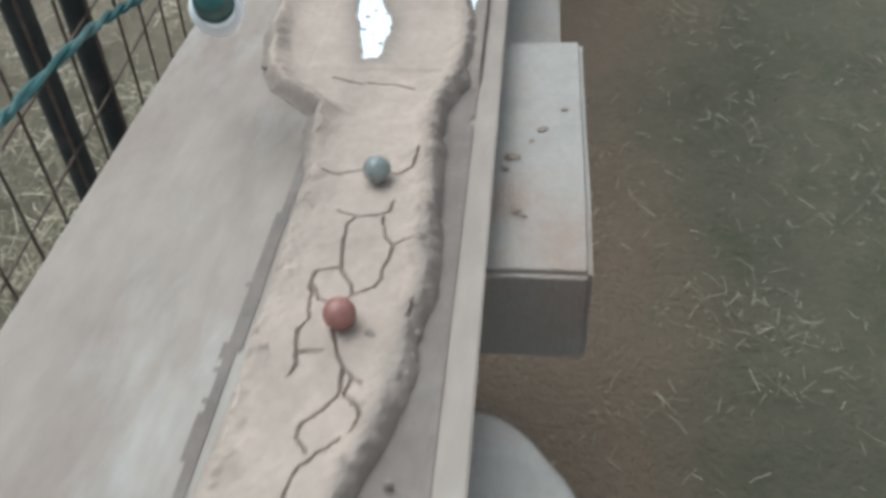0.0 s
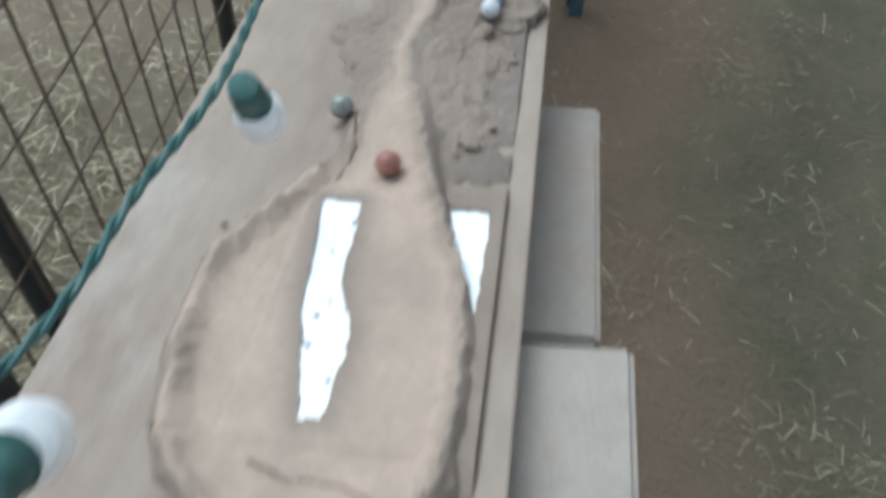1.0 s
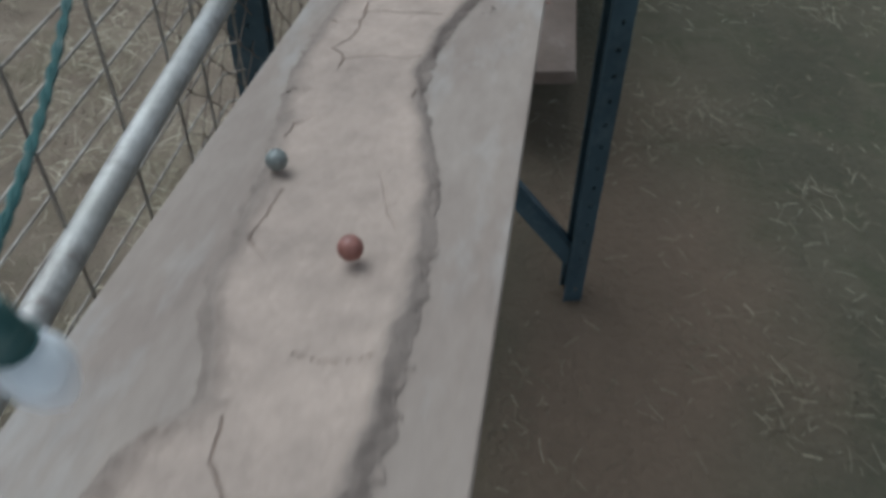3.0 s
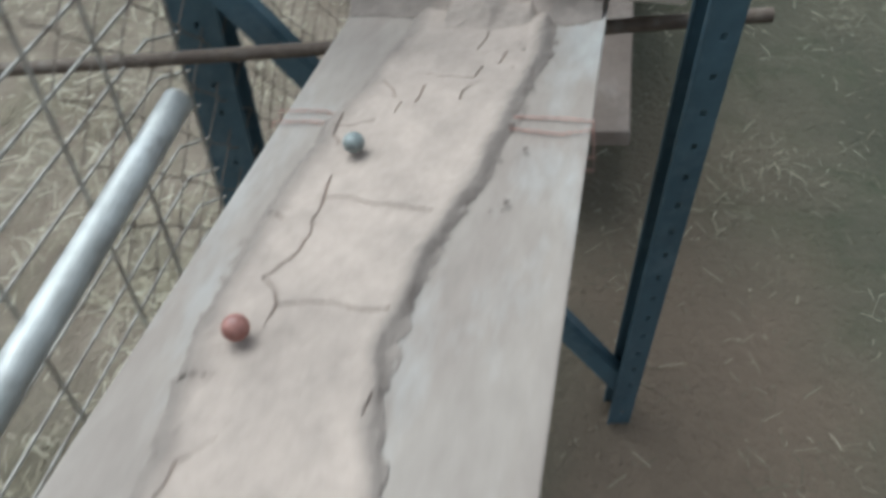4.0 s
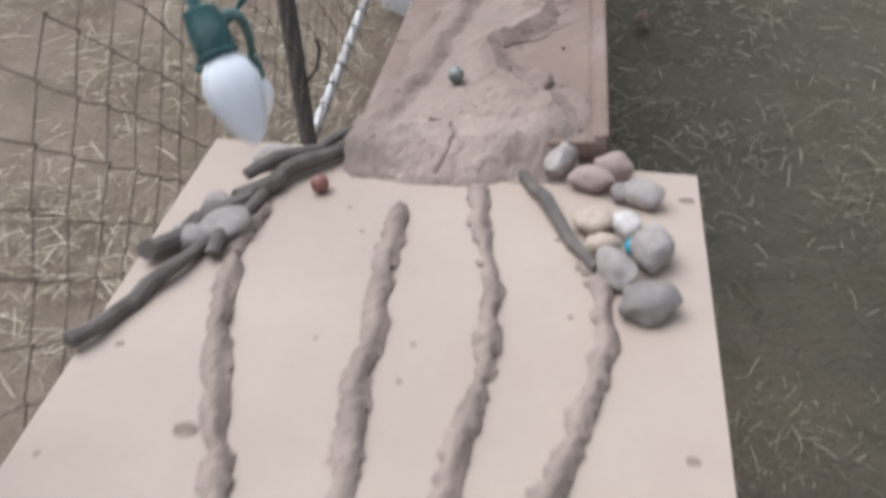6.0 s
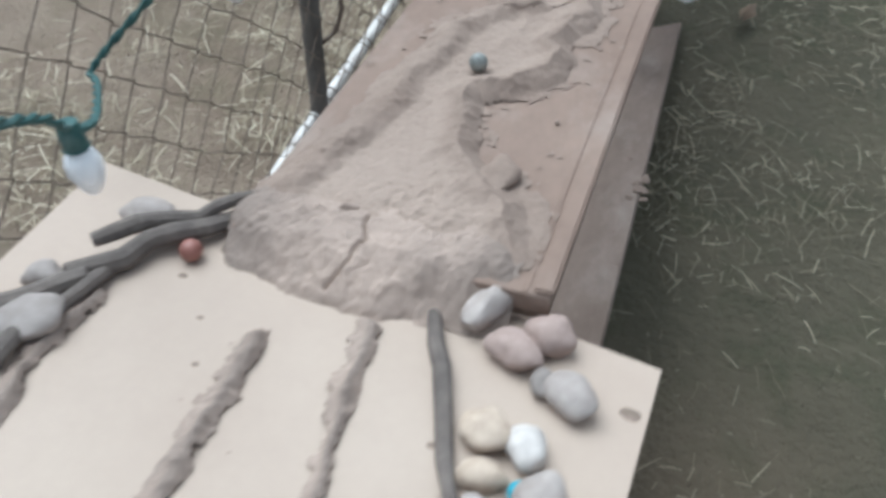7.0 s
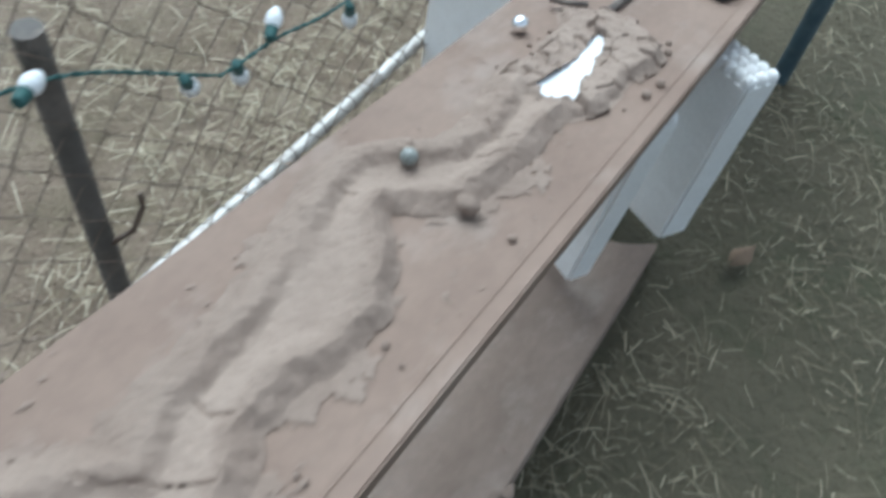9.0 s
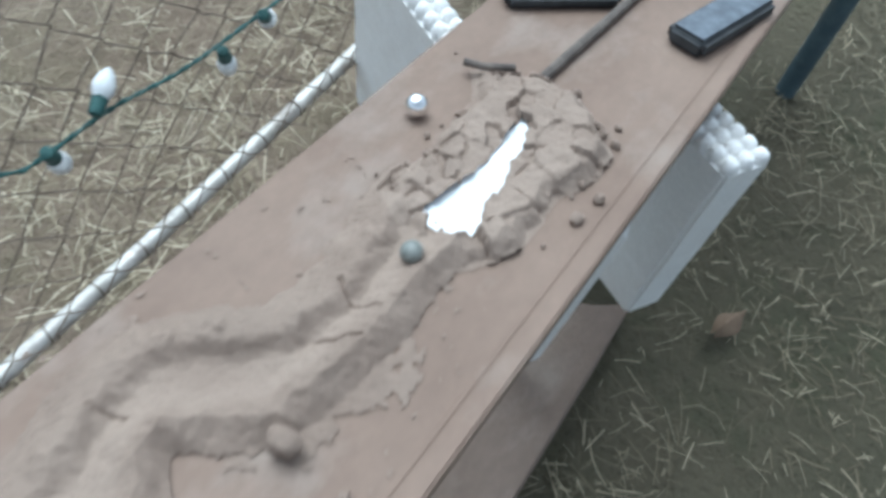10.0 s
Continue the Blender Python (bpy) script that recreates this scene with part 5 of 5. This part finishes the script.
A, P, C = 0.0165, 0.0222, 0.0365  # heights of a marble's centre on the clay, the white panel and the lower board
RED = [(0.0, 0.066, -1.772, A), (0.2, 0.068, -1.693, A), (0.4, 0.068, -1.595, A), (0.5, 0.079, -1.533, A + 0.006), (0.6, 0.082, -1.456, A), (0.8, 0.079, -1.349, A), (1.0, 0.042, -1.274, A), (1.2, 0.005, -1.166, A), (1.35, 0.03, -1.09, A), (1.5, 0.061, -1.032, A + 0.006), (1.6, 0.074, -0.993, P), (1.8, 0.093, -0.92, P), (2.0, 0.098, -0.821, P),
       (2.2, 0.078, -0.68, A), (2.35, 0.038, -0.625, A), (2.5, 0.021, -0.583, A), (2.7, 0.045, -0.52, A), (3.1, 0.03, -0.42, A), (3.5, -0.01, -0.32, A), (3.8, -0.037, -0.228, A), (4.0, -0.066, -0.15, A), (4.2, -0.076, -0.076, A), (4.5, -0.048, 0.07, A), (4.6, -0.045, 0.126, A), (4.8, -0.013, 0.248, A), (5.0, 0.005, 0.345, 0.03),
       (5.2, -0.006, 0.372, plate_w(-0.006, 0.372) + 0.004), (5.4, -0.045, 0.465, plate_w(-0.045, 0.465)), (5.6, -0.07, 0.57, plate_w(-0.07, 0.57)), (5.8, -0.107, 0.755, plate_w(-0.107, 0.755)), (6.0, -0.127, 0.835, plate_w(-0.127, 0.835)), (6.2, -0.132, 0.862, plate_w(-0.132, 0.862)), (10.0, -0.132, 0.862, plate_w(-0.132, 0.862))]
GREY = [(0.0, 0.067, -1.641, A), (0.2, 0.076, -1.556, A), (0.4, 0.060, -1.46, A), (0.5, 0.079, -1.414, A), (0.6, 0.083, -1.33, A), (0.8, 0.036, -1.277, A), (1.0, -0.007, -1.207, A), (1.2, 0.02, -1.115, A), (1.4, 0.052, -1.026, A + 0.006), (1.5, 0.063, -0.985, P), (1.6, 0.067, -0.931, P), (1.8, 0.092, -0.858, P), (2.0, 0.105, -0.718, A + 0.002),
        (2.2, 0.036, -0.57, A), (2.4, 0.048, -0.492, A), (2.5, 0.034, -0.476, A), (2.7, -0.019, -0.43, A), (3.1, -0.06, -0.29, A), (3.5, -0.085, -0.13, A), (3.8, -0.09, -0.024, A), (4.0, -0.05, 0.069, A), (4.2, -0.037, 0.162, A), (4.4, -0.02, 0.29, A + 0.002), (4.6, -0.014, 0.377, plate_w(-0.014, 0.377)), (4.8, -0.054, 0.489, plate_w(-0.054, 0.489)),
        (5.2, -0.115, 0.67, plate_w(-0.115, 0.67)), (5.5, -0.15, 0.825, plate_w(-0.15, 0.825)), (5.7, -0.10, 0.915, C), (5.85, -0.05, 0.98, C), (6.0, -0.01, 1.02, C), (6.2, -0.02, 1.073, C), (6.7, -0.01, 1.14, C), (7.3, 0.026, 1.226, C), (7.5, 0.019, 1.273, C), (7.6, 0.046, 1.257, C), (7.7, 0.07, 1.262, C), (7.8, 0.078, 1.297, C), (7.9, 0.055, 1.34, C), (8.0, 0.028, 1.366, C), (8.2, 0.028, 1.427, C), (8.4, 0.04, 1.504, C), (8.5, 0.026, 1.546, C), (8.6, 0.004, 1.59, C), (8.7, -0.026, 1.615, C), (8.8, -0.044, 1.655, C), (8.9, -0.026, 1.678, C), (9.0, -0.016, 1.697, C), (9.15, 0.008, 1.704, C),
        (9.5, 0.031, 1.715, C), (9.8, 0.036, 1.774, C), (10.0, 0.04, 1.853, C)]
motions()
